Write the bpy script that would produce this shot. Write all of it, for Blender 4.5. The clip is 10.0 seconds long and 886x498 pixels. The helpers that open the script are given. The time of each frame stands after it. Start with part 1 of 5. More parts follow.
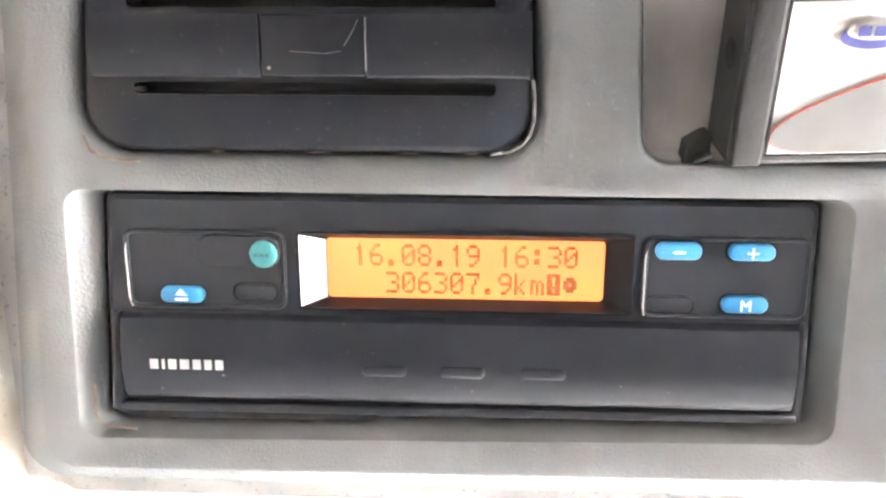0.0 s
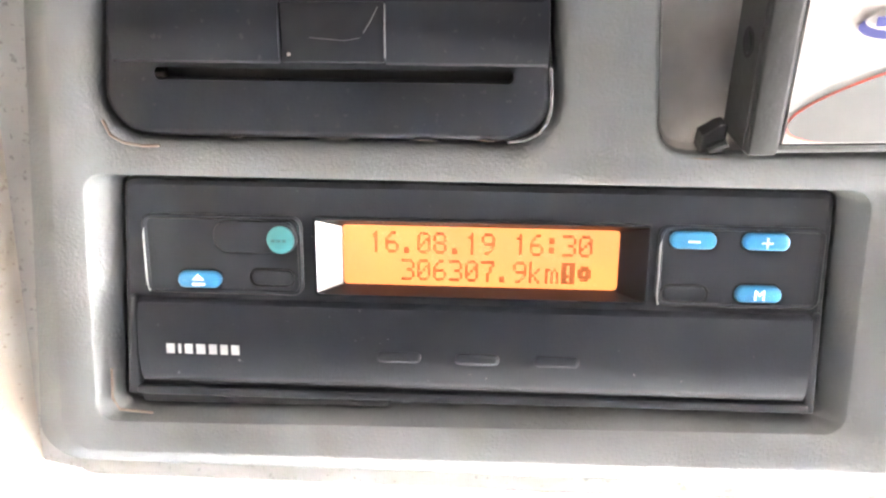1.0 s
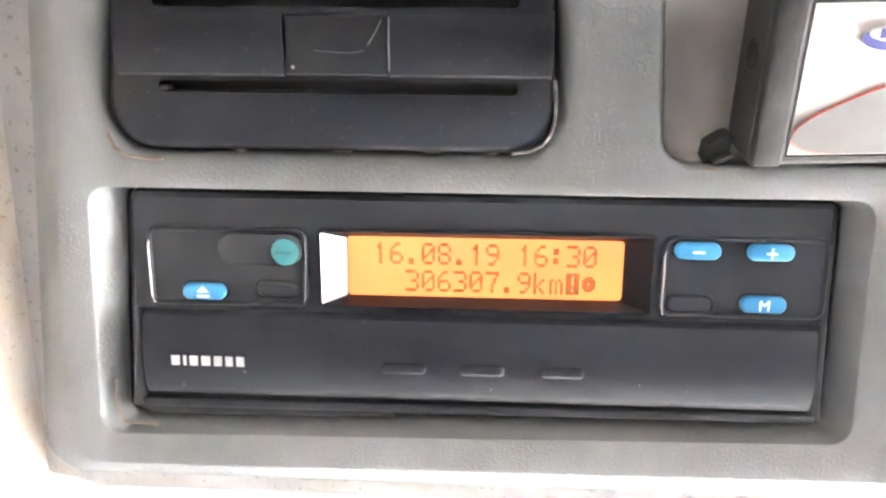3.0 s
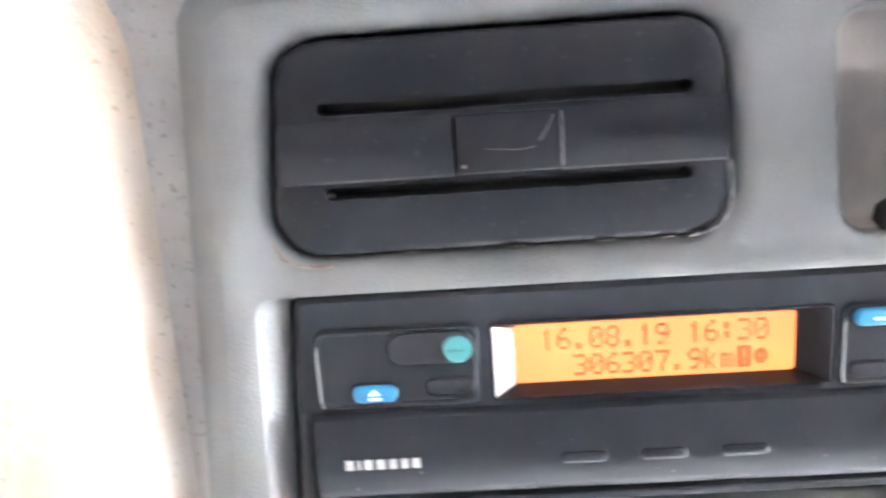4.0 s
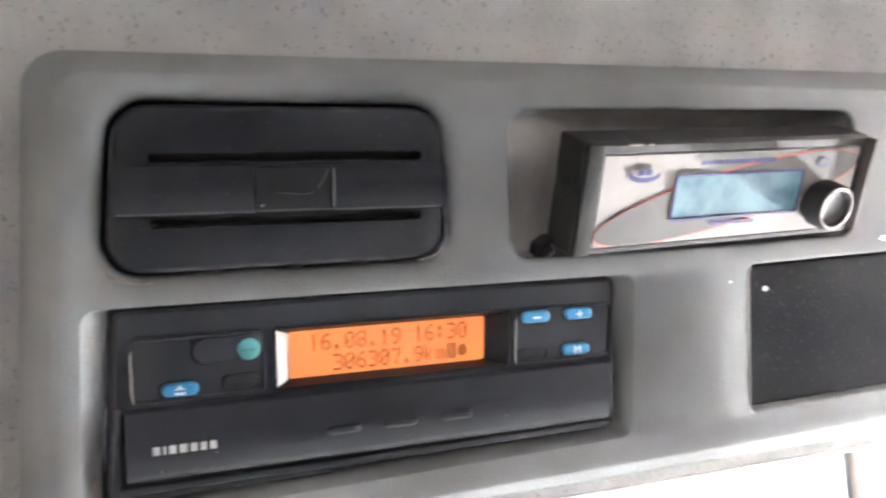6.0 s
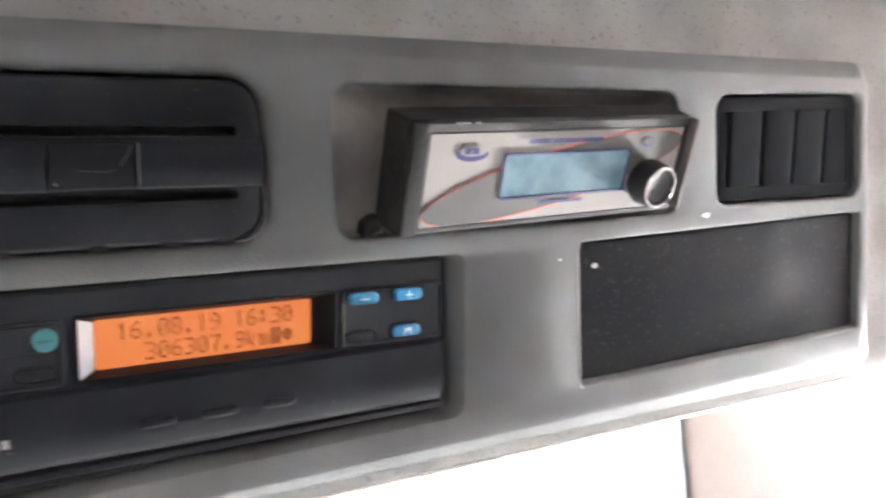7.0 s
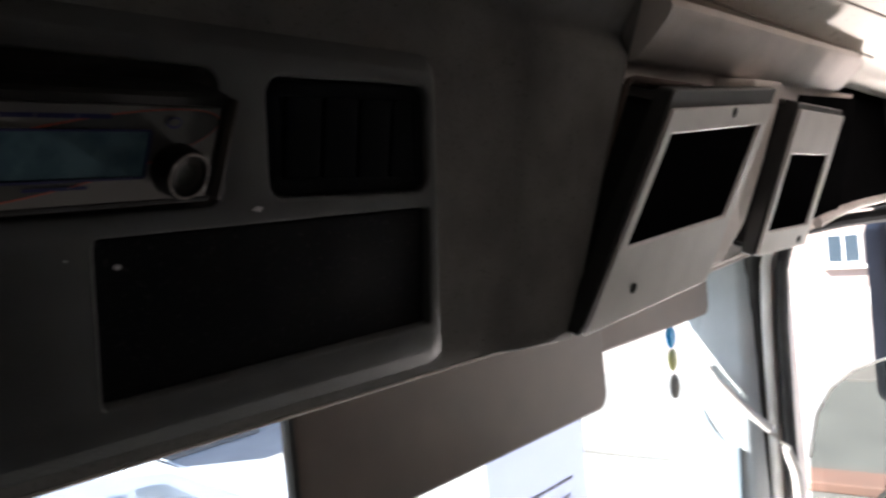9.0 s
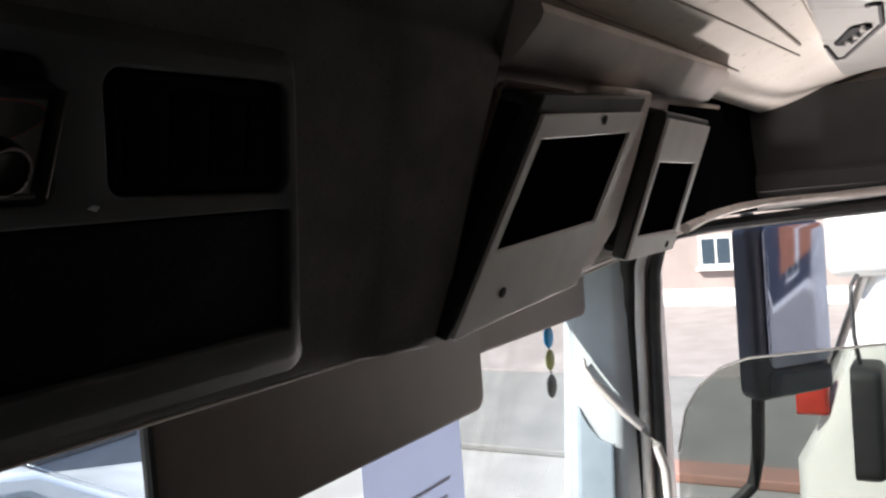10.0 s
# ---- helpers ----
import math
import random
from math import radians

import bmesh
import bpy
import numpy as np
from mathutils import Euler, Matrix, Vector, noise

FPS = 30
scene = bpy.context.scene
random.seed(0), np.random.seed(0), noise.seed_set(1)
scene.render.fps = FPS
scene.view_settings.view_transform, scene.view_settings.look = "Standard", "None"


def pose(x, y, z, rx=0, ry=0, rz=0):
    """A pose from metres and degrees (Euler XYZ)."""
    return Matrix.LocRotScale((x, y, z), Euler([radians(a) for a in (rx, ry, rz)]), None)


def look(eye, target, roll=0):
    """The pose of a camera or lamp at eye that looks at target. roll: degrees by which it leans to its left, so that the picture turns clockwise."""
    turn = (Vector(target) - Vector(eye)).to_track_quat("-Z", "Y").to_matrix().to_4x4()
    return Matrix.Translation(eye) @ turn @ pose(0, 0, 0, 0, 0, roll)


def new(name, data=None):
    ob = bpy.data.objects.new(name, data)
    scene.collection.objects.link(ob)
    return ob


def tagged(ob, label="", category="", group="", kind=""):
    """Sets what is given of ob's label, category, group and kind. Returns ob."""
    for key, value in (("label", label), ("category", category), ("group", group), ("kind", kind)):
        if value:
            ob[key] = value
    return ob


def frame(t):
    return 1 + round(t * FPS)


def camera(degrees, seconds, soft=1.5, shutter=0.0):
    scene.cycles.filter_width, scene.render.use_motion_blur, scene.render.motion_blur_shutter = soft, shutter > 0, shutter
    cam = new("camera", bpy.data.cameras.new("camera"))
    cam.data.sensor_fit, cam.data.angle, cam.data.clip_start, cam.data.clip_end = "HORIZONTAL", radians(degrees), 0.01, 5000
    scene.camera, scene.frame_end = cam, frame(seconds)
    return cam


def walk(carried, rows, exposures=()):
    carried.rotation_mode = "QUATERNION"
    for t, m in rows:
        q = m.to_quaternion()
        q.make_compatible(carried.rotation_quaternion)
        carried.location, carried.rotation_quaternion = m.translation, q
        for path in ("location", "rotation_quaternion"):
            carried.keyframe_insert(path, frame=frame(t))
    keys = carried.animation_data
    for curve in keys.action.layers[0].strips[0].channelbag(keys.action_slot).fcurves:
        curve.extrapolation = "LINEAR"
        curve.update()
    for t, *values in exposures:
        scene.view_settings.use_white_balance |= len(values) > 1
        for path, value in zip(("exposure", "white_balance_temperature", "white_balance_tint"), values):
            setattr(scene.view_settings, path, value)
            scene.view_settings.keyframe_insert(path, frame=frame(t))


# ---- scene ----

cam = camera(54.6, 10.0, soft=2.4, shutter=0.5)
# The console face leans 13 degrees towards the cabin: FACE turns its own axes into the cab's.
FACE = pose(0, 0, 1.5, 13, 0, 0)
TO_FACE = FACE @ pose(0, 0, -1.5)
PATH = [
    (0, (0.0101, -0.2128, 1.5607), (-0.0930, 1.7115, 1.0253), 0.08),
    (0.5, (0.0079, -0.2144, 1.5578), (-0.0904, 1.7113, 1.0268), 0.32),
    (1, (0.0068, -0.2152, 1.5583), (-0.1026, 1.7076, 1.0191), 0.54),
    (1.5, (0.0037, -0.2148, 1.5573), (-0.0911, 1.7106, 1.0243), 0.63),
    (2, (0.0073, -0.2140, 1.5588), (-0.1001, 1.7105, 1.0252), 0.60),
    (3.5, (0.0034, -0.2168, 1.5629), (-0.1114, 1.7083, 1.0331), 0.18),
    (3.7, (-0.0071, -0.2200, 1.5686), (-0.1009, 1.7285, 1.1274), -0.90),
    (4, (-0.0397, -0.2090, 1.5801), (-0.1399, 1.7259, 1.0839), -4.18),
    (4.2, (-0.0544, -0.2090, 1.5823), (-0.1190, 1.7254, 1.0784), -4.98),
    (4.5, (-0.0679, -0.2207, 1.5893), (-0.0348, 1.7037, 1.0459), -5.33),
    (4.7, (-0.0820, -0.2451, 1.5870), (0.0155, 1.6709, 1.0220), -4.36),
    (5, (-0.1086, -0.2787, 1.5860), (0.0853, 1.6318, 1.0271), -2.53),
    (5.2, (-0.1190, -0.2856, 1.5846), (0.2315, 1.6226, 1.0984), -0.91),
    (5.5, (-0.1203, -0.2842, 1.5803), (0.4259, 1.6041, 1.2119), 0.64),
    (5.7, (-0.1070, -0.2824, 1.5713), (0.5278, 1.5945, 1.2989), 0.53),
    (6.8, (-0.0784, -0.2824, 1.5833), (0.8431, 1.4553, 1.2210), 0.49),
    (7, (-0.0722, -0.2795, 1.5764), (0.9214, 1.4196, 1.2218), 1.41),
    (7.5, (-0.0541, -0.2756, 1.5727), (1.0916, 1.3237, 1.2124), 2.84),
    (8, (-0.0337, -0.2754, 1.5740), (1.2518, 1.2155, 1.2205), 3.23),
    (8.5, (-0.0189, -0.2786, 1.5744), (1.4113, 1.0788, 1.2399), 3.94),
    (9, (-0.0039, -0.2783, 1.5732), (1.5663, 0.9163, 1.2453), 4.87),
    (9.5, (0.0107, -0.2802, 1.5756), (1.6830, 0.7707, 1.2605), 6.17),
    (10, (0.0137, -0.2832, 1.5759), (1.7278, 0.7006, 1.2697), 6.81),
]

EXPOSURES = [(t, e, k, 10) for t, e, k in ((0, 8.78, 6150), (2, 8.78, 6100), (3.5, 8.72, 6100), (4, 8.78, 5650), (4.5, 8.9, 5350), (5, 8.62, 5400), (5.2, 8.22, 5650), (5.5, 7.92, 5850), (7, 7.28, 6000), (7.5, 6.15, 5900), (8, 5.85, 5700), (8.5, 4.95, 6050), (9, 2.38, 6300), (9.5, 1.72, 6450), (10, 1.3, 6300))]
walk(cam, [(t, TO_FACE @ look(eye, target, roll)) for t, eye, target, roll in PATH], EXPOSURES)

# ---- light ----
world = bpy.data.worlds.new("sky")
scene.world = world
world.use_nodes = True
wn = world.node_tree.nodes
sky = wn.new("ShaderNodeTexSky")
sky.sky_type = "NISHITA"
sky.sun_disc = False
sky.sun_elevation = radians(43)
sky.sun_rotation = radians(-43)
world.node_tree.links.new(sky.outputs[0], wn["Background"].inputs[0])
wn["Background"].inputs[1].default_value = 0.12

sun = new("sun", bpy.data.lights.new("sun", "SUN"))
sun.data.energy, sun.data.angle, sun.data.color = 5.0, radians(0.5), (1.0, 0.95, 0.87)
sun.matrix_world = look((-0.50 * 9, 0.54 * 9, 0.68 * 9), (0, 0, 0))

# added lamp, unseen in the passenger window's lower strip, to brighten ceiling and bays
fill_lamp = new("ceiling_fill", bpy.data.lights.new("ceiling_fill", "AREA"))
fill_lamp.data.shape, fill_lamp.data.size, fill_lamp.data.size_y, fill_lamp.data.energy, fill_lamp.data.color = "RECTANGLE", 0.12, 0.09, 1.4, (1.0, 0.88, 0.83)
fill_lamp.data.spread = radians(82)
fill_lamp.matrix_world = look((1.747, 0.188, 0.82), (1.12, -0.26, 1.73))


# ---- materials ----
def mat(name, colour, rough=0.5, colour2=None, scale=30.0, mix=(0.35, 0.65), bump=0.0, bump_scale=400.0, metal=0.0,
        spec=0.5, specks=0.0, speck_colour=(0.02, 0.017, 0.015), speck_scale=180.0, speck_from=0.64, coat=0.0):
    """A procedural surface: broad stains between two colours, fine relief and, where asked, dark specks."""
    m = bpy.data.materials.new(name)
    m.use_nodes = True
    nodes, link = m.node_tree.nodes, m.node_tree.links.new
    b = nodes["Principled BSDF"]
    b.inputs["Roughness"].default_value, b.inputs["Metallic"].default_value = rough, metal
    b.inputs["Specular IOR Level"].default_value, b.inputs["Coat Weight"].default_value = spec, coat
    c2 = colour2 or tuple(v * 0.8 for v in colour)
    tc = nodes.new("ShaderNodeTexCoord")
    n1 = nodes.new("ShaderNodeTexNoise")
    n1.inputs["Scale"].default_value, n1.inputs["Detail"].default_value = scale, 6
    link(tc.outputs["Object"], n1.inputs["Vector"])
    r1 = nodes.new("ShaderNodeValToRGB")
    r1.color_ramp.elements[0].position, r1.color_ramp.elements[1].position = mix
    r1.color_ramp.elements[0].color, r1.color_ramp.elements[1].color = (*c2, 1), (*colour, 1)
    link(n1.outputs["Fac"], r1.inputs["Fac"])
    out = r1.outputs["Color"]
    if specks:
        n2 = nodes.new("ShaderNodeTexNoise")
        n2.inputs["Scale"].default_value, n2.inputs["Detail"].default_value = speck_scale, 3
        r2 = nodes.new("ShaderNodeValToRGB")
        r2.color_ramp.elements[0].position, r2.color_ramp.elements[1].position = speck_from, speck_from + 0.06
        r2.color_ramp.elements[0].color, r2.color_ramp.elements[1].color = (0, 0, 0, 1), (specks, specks, specks, 1)
        link(tc.outputs["Object"], n2.inputs["Vector"])
        link(n2.outputs["Fac"], r2.inputs["Fac"])
        mx = nodes.new("ShaderNodeMixRGB")
        mx.inputs["Color2"].default_value = (*speck_colour, 1)
        link(r2.outputs["Color"], mx.inputs["Fac"])
        link(out, mx.inputs["Color1"])
        out = mx.outputs["Color"]
    link(out, b.inputs["Base Color"])
    rr = nodes.new("ShaderNodeMapRange")
    rr.inputs["To Min"].default_value, rr.inputs["To Max"].default_value = max(0.02, rough - 0.08), min(1, rough + 0.1)
    link(n1.outputs["Fac"], rr.inputs["Value"])
    link(rr.outputs["Result"], b.inputs["Roughness"])
    if bump:
        n3 = nodes.new("ShaderNodeTexNoise")
        n3.inputs["Scale"].default_value, n3.inputs["Detail"].default_value = bump_scale, 4
        bp = nodes.new("ShaderNodeBump")
        bp.inputs["Strength"].default_value, bp.inputs["Distance"].default_value = bump, 0.0006
        link(tc.outputs["Object"], n3.inputs["Vector"])
        link(n3.outputs["Fac"], bp.inputs["Height"])
        link(bp.outputs["Normal"], b.inputs["Normal"])
    return m


def glow(name, colour, strength):
    m = bpy.data.materials.new(name)
    m.use_nodes = True
    b = m.node_tree.nodes["Principled BSDF"]
    b.inputs["Base Color"].default_value = (*[c * 0.1 for c in colour], 1)
    b.inputs["Emission Strength"].default_value = strength
    # the backlight is uneven: yellower near its lamps
    tc, n = m.node_tree.nodes.new("ShaderNodeTexCoord"), m.node_tree.nodes.new("ShaderNodeTexNoise")
    n.inputs["Scale"].default_value, n.inputs["Detail"].default_value = 55, 1
    r = m.node_tree.nodes.new("ShaderNodeValToRGB")
    r.color_ramp.elements[0].position, r.color_ramp.elements[1].position = 0.4, 0.66
    r.color_ramp.elements[0].color, r.color_ramp.elements[1].color = (*colour, 1), (colour[0], colour[1] * 1.12, colour[2], 1)
    m.node_tree.links.new(tc.outputs["Object"], n.inputs["Vector"])
    m.node_tree.links.new(n.outputs["Fac"], r.inputs["Fac"])
    m.node_tree.links.new(r.outputs["Color"], b.inputs["Emission Color"])
    return m


def glass(name, tint=(1, 1, 1), rough=0.0):
    """Thin clear glass: mostly see-through, with a faint gloss that grows at grazing angles."""
    m = bpy.data.materials.new(name)
    m.use_nodes = True
    nodes, link = m.node_tree.nodes, m.node_tree.links.new
    tr, gl, fr, mx = (nodes.new("ShaderNode" + k) for k in ("BsdfTransparent", "BsdfGlossy", "LayerWeight", "MixShader"))
    power = nodes.new("ShaderNodeMath")
    power.operation, power.inputs[1].default_value = "POWER", 5.0
    gloss = nodes.new("ShaderNodeMapRange")
    gloss.inputs["To Min"].default_value, gloss.inputs["To Max"].default_value = 0.012, 0.5
    tr.inputs["Color"].default_value = (*tint, 1)
    gl.inputs["Roughness"].default_value = rough
    link(fr.outputs["Facing"], power.inputs[0])
    link(power.outputs[0], gloss.inputs["Value"])
    link(gloss.outputs["Result"], mx.inputs[0])
    link(tr.outputs[0], mx.inputs[1])
    link(gl.outputs[0], mx.inputs[2])
    link(mx.outputs[0], nodes["Material Output"].inputs[0])
    return m


GREY = mat("grey_console_plastic", (0.134, 0.138, 0.139), 0.5, (0.101, 0.105, 0.104), 18, bump=0.42, bump_scale=1000, spec=0.36)
FELT = mat("beige_moulded_trim", (0.25, 0.243, 0.234), 0.8, (0.175, 0.170, 0.164), 26, (0.3, 0.66), bump=0.6, bump_scale=300, specks=0.4, speck_scale=520, speck_from=0.625)
LINER = mat("cream_headliner", (0.82, 0.775, 0.715), 0.85, (0.74, 0.685, 0.62), 9, bump=0.4, bump_scale=250, specks=0.3, speck_scale=60, speck_colour=(0.2, 0.15, 0.1))
SIDE = mat("stained_cream_side_trim", (0.33, 0.311, 0.288), 0.85, (0.235, 0.19, 0.138), 11, (0.40, 0.60), bump=0.8, bump_scale=280, specks=0.45, speck_scale=480, speck_from=0.635, speck_colour=(0.12, 0.08, 0.05))
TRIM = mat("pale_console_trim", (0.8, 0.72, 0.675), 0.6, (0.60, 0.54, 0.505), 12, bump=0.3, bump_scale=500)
FASCIA = mat("dark_grey_fascia", (0.05, 0.049, 0.047), 0.75, (0.038, 0.037, 0.036), 10, bump=0.4, bump_scale=350)
HEADERGREY = mat("grey_door_header", (0.085, 0.083, 0.084), 0.75, (0.066, 0.064, 0.065), 10, bump=0.4, bump_scale=350)
BLACK = mat("black_plastic", (0.010, 0.0115, 0.0155), 0.55, (0.015, 0.0165, 0.020), 26, bump=0.15, spec=0.36, bump_scale=1400, specks=0.35, speck_colour=(0.3, 0.29, 0.28), speck_scale=620, speck_from=0.73)
VENTBLACK = mat("dusty_black_vent_plastic", (0.0058, 0.0072, 0.0105), 0.5, (0.012, 0.0118, 0.0130), 35, (0.3, 0.62), bump=0.12, bump_scale=900, specks=0.05, speck_colour=(0.24, 0.2, 0.17), speck_scale=480, speck_from=0.65, spec=0.18)
SLATBLACK = mat("matt_black_slat_plastic", (0.0048, 0.0056, 0.008), 0.7, (0.007, 0.0076, 0.0095), 30, bump=0.12, bump_scale=900, spec=0.05)
MATTBLACK = mat("matt_black_drawer_plastic", (0.010, 0.0113, 0.015), 0.6, (0.014, 0.0155, 0.019), 26, bump=0.15, spec=0.17, bump_scale=1400, specks=0.3, speck_colour=(0.3, 0.29, 0.28), speck_scale=620, speck_from=0.73)
DEEP = mat("deep_black", (0.008, 0.008, 0.009), 0.7)
GLOSSBLACK = mat("satin_black_bezel", (0.010, 0.011, 0.013), 0.55, (0.014, 0.0145, 0.017), 20, spec=0.14)
BLANK = mat("textured_black_cover", (0.0078, 0.0086, 0.0122), 0.75, (0.0115, 0.0112, 0.0122), 30, (0.3, 0.7), bump=0.5, bump_scale=700, spec=0.2, specks=0.1, speck_colour=(0.2, 0.19, 0.18), speck_scale=420, speck_from=0.6)
BLUE = mat("blue_key_rubber", (0.02, 0.15, 0.32), 0.35, (0.035, 0.19, 0.36), 120)
TEAL = mat("teal_seal", (0.04, 0.19, 0.2), 0.5, (0.03, 0.15, 0.165), 300)
WHITE = mat("white_print", (0.8, 0.8, 0.8), 0.5, (0.72, 0.72, 0.72), 300)
BRANDGREY = mat("worn_white_print", (0.4, 0.4, 0.4), 0.6, (0.3, 0.3, 0.3), 400)
DUST = mat("pale_dust_wear", (0.26, 0.23, 0.2), 0.85, (0.14, 0.12, 0.105), 400)
LCD = glow("orange_backlit_display", (1.0, 0.262, 0.072), 0.0053)
INK = mat("display_ink", (0.44, 0.14, 0.04), 0.6, (0.4, 0.125, 0.035), 200)
PLATE = mat("white_printed_face", (0.21, 0.198, 0.189), 0.6, (0.186, 0.176, 0.168), 40, spec=0.1)
PLATEGREY = mat("grey_printed_swoosh", (0.078, 0.077, 0.073), 0.6, (0.066, 0.065, 0.062), 60, spec=0.1)
RED = mat("red_print", (0.55, 0.09, 0.05), 0.4)
NAVY = mat("navy_print", (0.028, 0.03, 0.10), 0.5, spec=0.1)
BLUELCD = mat("blue_grey_display", (0.035, 0.08, 0.105), 0.2, (0.085, 0.15, 0.18), 75, (0.42, 0.66), coat=0.2)
CHEEK = mat("worn_grey_cheek", (0.019, 0.0188, 0.0185), 0.75, (0.012, 0.0119, 0.0118), 70, bump=0.3, bump_scale=500, spec=0.08)
KNOBCAP = mat("brown_knob_cap", (0.035, 0.03, 0.027), 0.7, (0.025, 0.022, 0.019), 200, spec=0.2)
# reflected light and edge highlights, painted as pale silver
GLEAM = mat("painted_gleam_silver", (0.4, 0.4, 0.4), 0.4, (0.33, 0.33, 0.33), 60, metal=0.3)
BRUSHED = mat("worn_brown_rim", (0.13, 0.10, 0.09), 0.5, (0.07, 0.055, 0.048), 90, metal=0.2)
SCUFF = mat("scuffed_pale_edge", (0.1, 0.1, 0.1), 0.7, (0.02, 0.02, 0.021), 700, (0.4, 0.6))
SCRATCH = mat("pale_scratch", (0.12, 0.12, 0.12), 0.7, (0.09, 0.09, 0.09), 200)
GRIME = mat("brown_grime", (0.1, 0.07, 0.048), 0.85, (0.16, 0.125, 0.095), 300)
KNOB = mat("black_knob", (0.010, 0.0092, 0.0088), 0.6, spec=0.2)
BRACKET = mat("worn_metal_bracket", (0.10, 0.088, 0.081), 0.6, (0.07, 0.062, 0.057), 60, metal=0.15, spec=0.3)
PODGREY = mat("pale_grey_frame", (0.72, 0.69, 0.66), 0.45, (0.64, 0.61, 0.585), 25, bump=0.2, bump_scale=900)
CHARCOAL = mat("charcoal_housing", (0.012, 0.012, 0.013), 0.5, (0.017, 0.0165, 0.016), 30, bump=0.2)
SCREEN = mat("dark_screen", (0.004, 0.004, 0.0045), 0.9, spec=0.0)
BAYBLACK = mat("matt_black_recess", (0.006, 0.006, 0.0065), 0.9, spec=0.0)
LINERBROWN = mat("brown_bay_liner", (0.10, 0.066, 0.052), 0.8, (0.06, 0.04, 0.033), 60, bump=0.3)
LOOPGREY = mat("grey_strap_rubber", (0.075, 0.076, 0.08), 0.7, (0.05, 0.051, 0.055), 120, spec=0.2)
LOOPDARK = mat("dark_grey_strap_rubber", (0.03, 0.03, 0.034), 0.7, (0.022, 0.022, 0.025), 120, spec=0.2)
VISOR = mat("brown_grey_vinyl", (0.108, 0.083, 0.071), 0.6, (0.085, 0.066, 0.057), 16, bump=0.5, bump_scale=500)
PILLAR = mat("pale_blue_grey_pillar_trim", (0.44, 0.485, 0.51), 0.6, (0.39, 0.43, 0.455), 12, bump=0.2)
PILLARSHADE = mat("blue_grey_pillar_shade", (0.21, 0.26, 0.3), 0.55, (0.18, 0.225, 0.265), 14, bump=0.2)
RUBBER = mat("black_door_rubber", (0.02, 0.02, 0.021), 0.6, (0.03, 0.03, 0.03), 30, bump=0.2)
SILVER = mat("pale_metal_frame", (0.74, 0.735, 0.72), 0.4, (0.64, 0.63, 0.61), 14)
GLASS = glass("clear_glass", (0.96, 0.97, 0.97))
TINT = glass("grey_tinted_glass", (0.58, 0.595, 0.575))
MIRROR = mat("mirror_glass", (0.25, 0.265, 0.335), 0.03, (0.22, 0.235, 0.3), 5, metal=1.0)
BROWN = mat("brown_pocket_lining", (0.27, 0.248, 0.232), 0.6, (0.175, 0.162, 0.151), 30, bump=0.3)
PAPER = mat("pale_blue_paper", (0.6, 0.63, 0.74), 0.7, (0.55, 0.58, 0.69), 8)
pn, pl = PAPER.node_tree.nodes, PAPER.node_tree.links.new
thin, blend = pn.new("ShaderNodeBsdfTranslucent"), pn.new("ShaderNodeMixShader")
thin.inputs["Color"].default_value = (0.62, 0.65, 0.76, 1)
blend.inputs[0].default_value = 0.55
pl(pn["Principled BSDF"].outputs[0], blend.inputs[1])
pl(thin.outputs[0], blend.inputs[2])
pl(blend.outputs[0], pn["Material Output"].inputs[0])
BOUNCE = mat("grey_bounce_sheet", (0.21, 0.204, 0.197), 0.6, (0.17, 0.165, 0.16), 8, bump=0.3, bump_scale=400)
SHELLDARK = mat("dark_cab_lining", (0.032, 0.032, 0.032), 0.8, (0.025, 0.025, 0.025), 6)
FLOORMAT = mat("dark_rubber_floor", (0.05, 0.05, 0.05), 0.8, bump=0.4, bump_scale=200)
BODYWHITE = mat("white_vehicle_paint", (0.8, 0.785, 0.755), 0.25, (0.74, 0.73, 0.70), 3, coat=0.4)
BODYBLUE = mat("pale_blue_car_paint", (0.74, 0.79, 0.83), 0.22, (0.68, 0.73, 0.78), 3, coat=0.5)
CARGLASS = mat("dark_car_glass", (0.05, 0.07, 0.09), 0.05)
# car windows with the sky's reflection painted in as a pale base
PALEGLASS = mat("painted_sky_car_glass", (0.76, 0.81, 0.85), 0.08, (0.55, 0.63, 0.69), 2.5)
TYRE = mat("tyre_rubber", (0.02, 0.02, 0.02), 0.8)
ASPHALT = mat("pale_concrete_yard", (0.30, 0.295, 0.282), 0.85, (0.25, 0.245, 0.235), 2, bump=0.5, bump_scale=60)
FORECOURT = mat("pale_forecourt_concrete", (0.27, 0.24, 0.226), 0.85, (0.22, 0.195, 0.183), 2, bump=0.3, bump_scale=30)
KERB = mat("grey_concrete_paving", (0.205, 0.2, 0.19), 0.85, (0.165, 0.162, 0.155), 2, bump=0.4, bump_scale=30)
PAVING = mat("red_paving", (0.36, 0.19, 0.15), 0.8, (0.29, 0.17, 0.14), 3, bump=0.4, bump_scale=30)
STUCCO = mat("pink_beige_stucco", (0.36, 0.295, 0.268), 0.85, (0.31, 0.252, 0.228), 1.5, bump=0.4, bump_scale=40)
STUCCO2 = mat("pale_cream_stucco", (0.36, 0.345, 0.305), 0.85, (0.30, 0.29, 0.26), 1.5, bump=0.4, bump_scale=40)
BANDWHITE = mat("white_painted_band", (0.75, 0.74, 0.7), 0.6, (0.68, 0.67, 0.63), 4)
SHADEBLUE = mat("shaded_slate_blue", (0.05, 0.056, 0.085), 0.8, (0.035, 0.04, 0.06), 1.0)
SIGNRED = mat("red_lamp_lens", (0.6, 0.05, 0.03), 0.3)
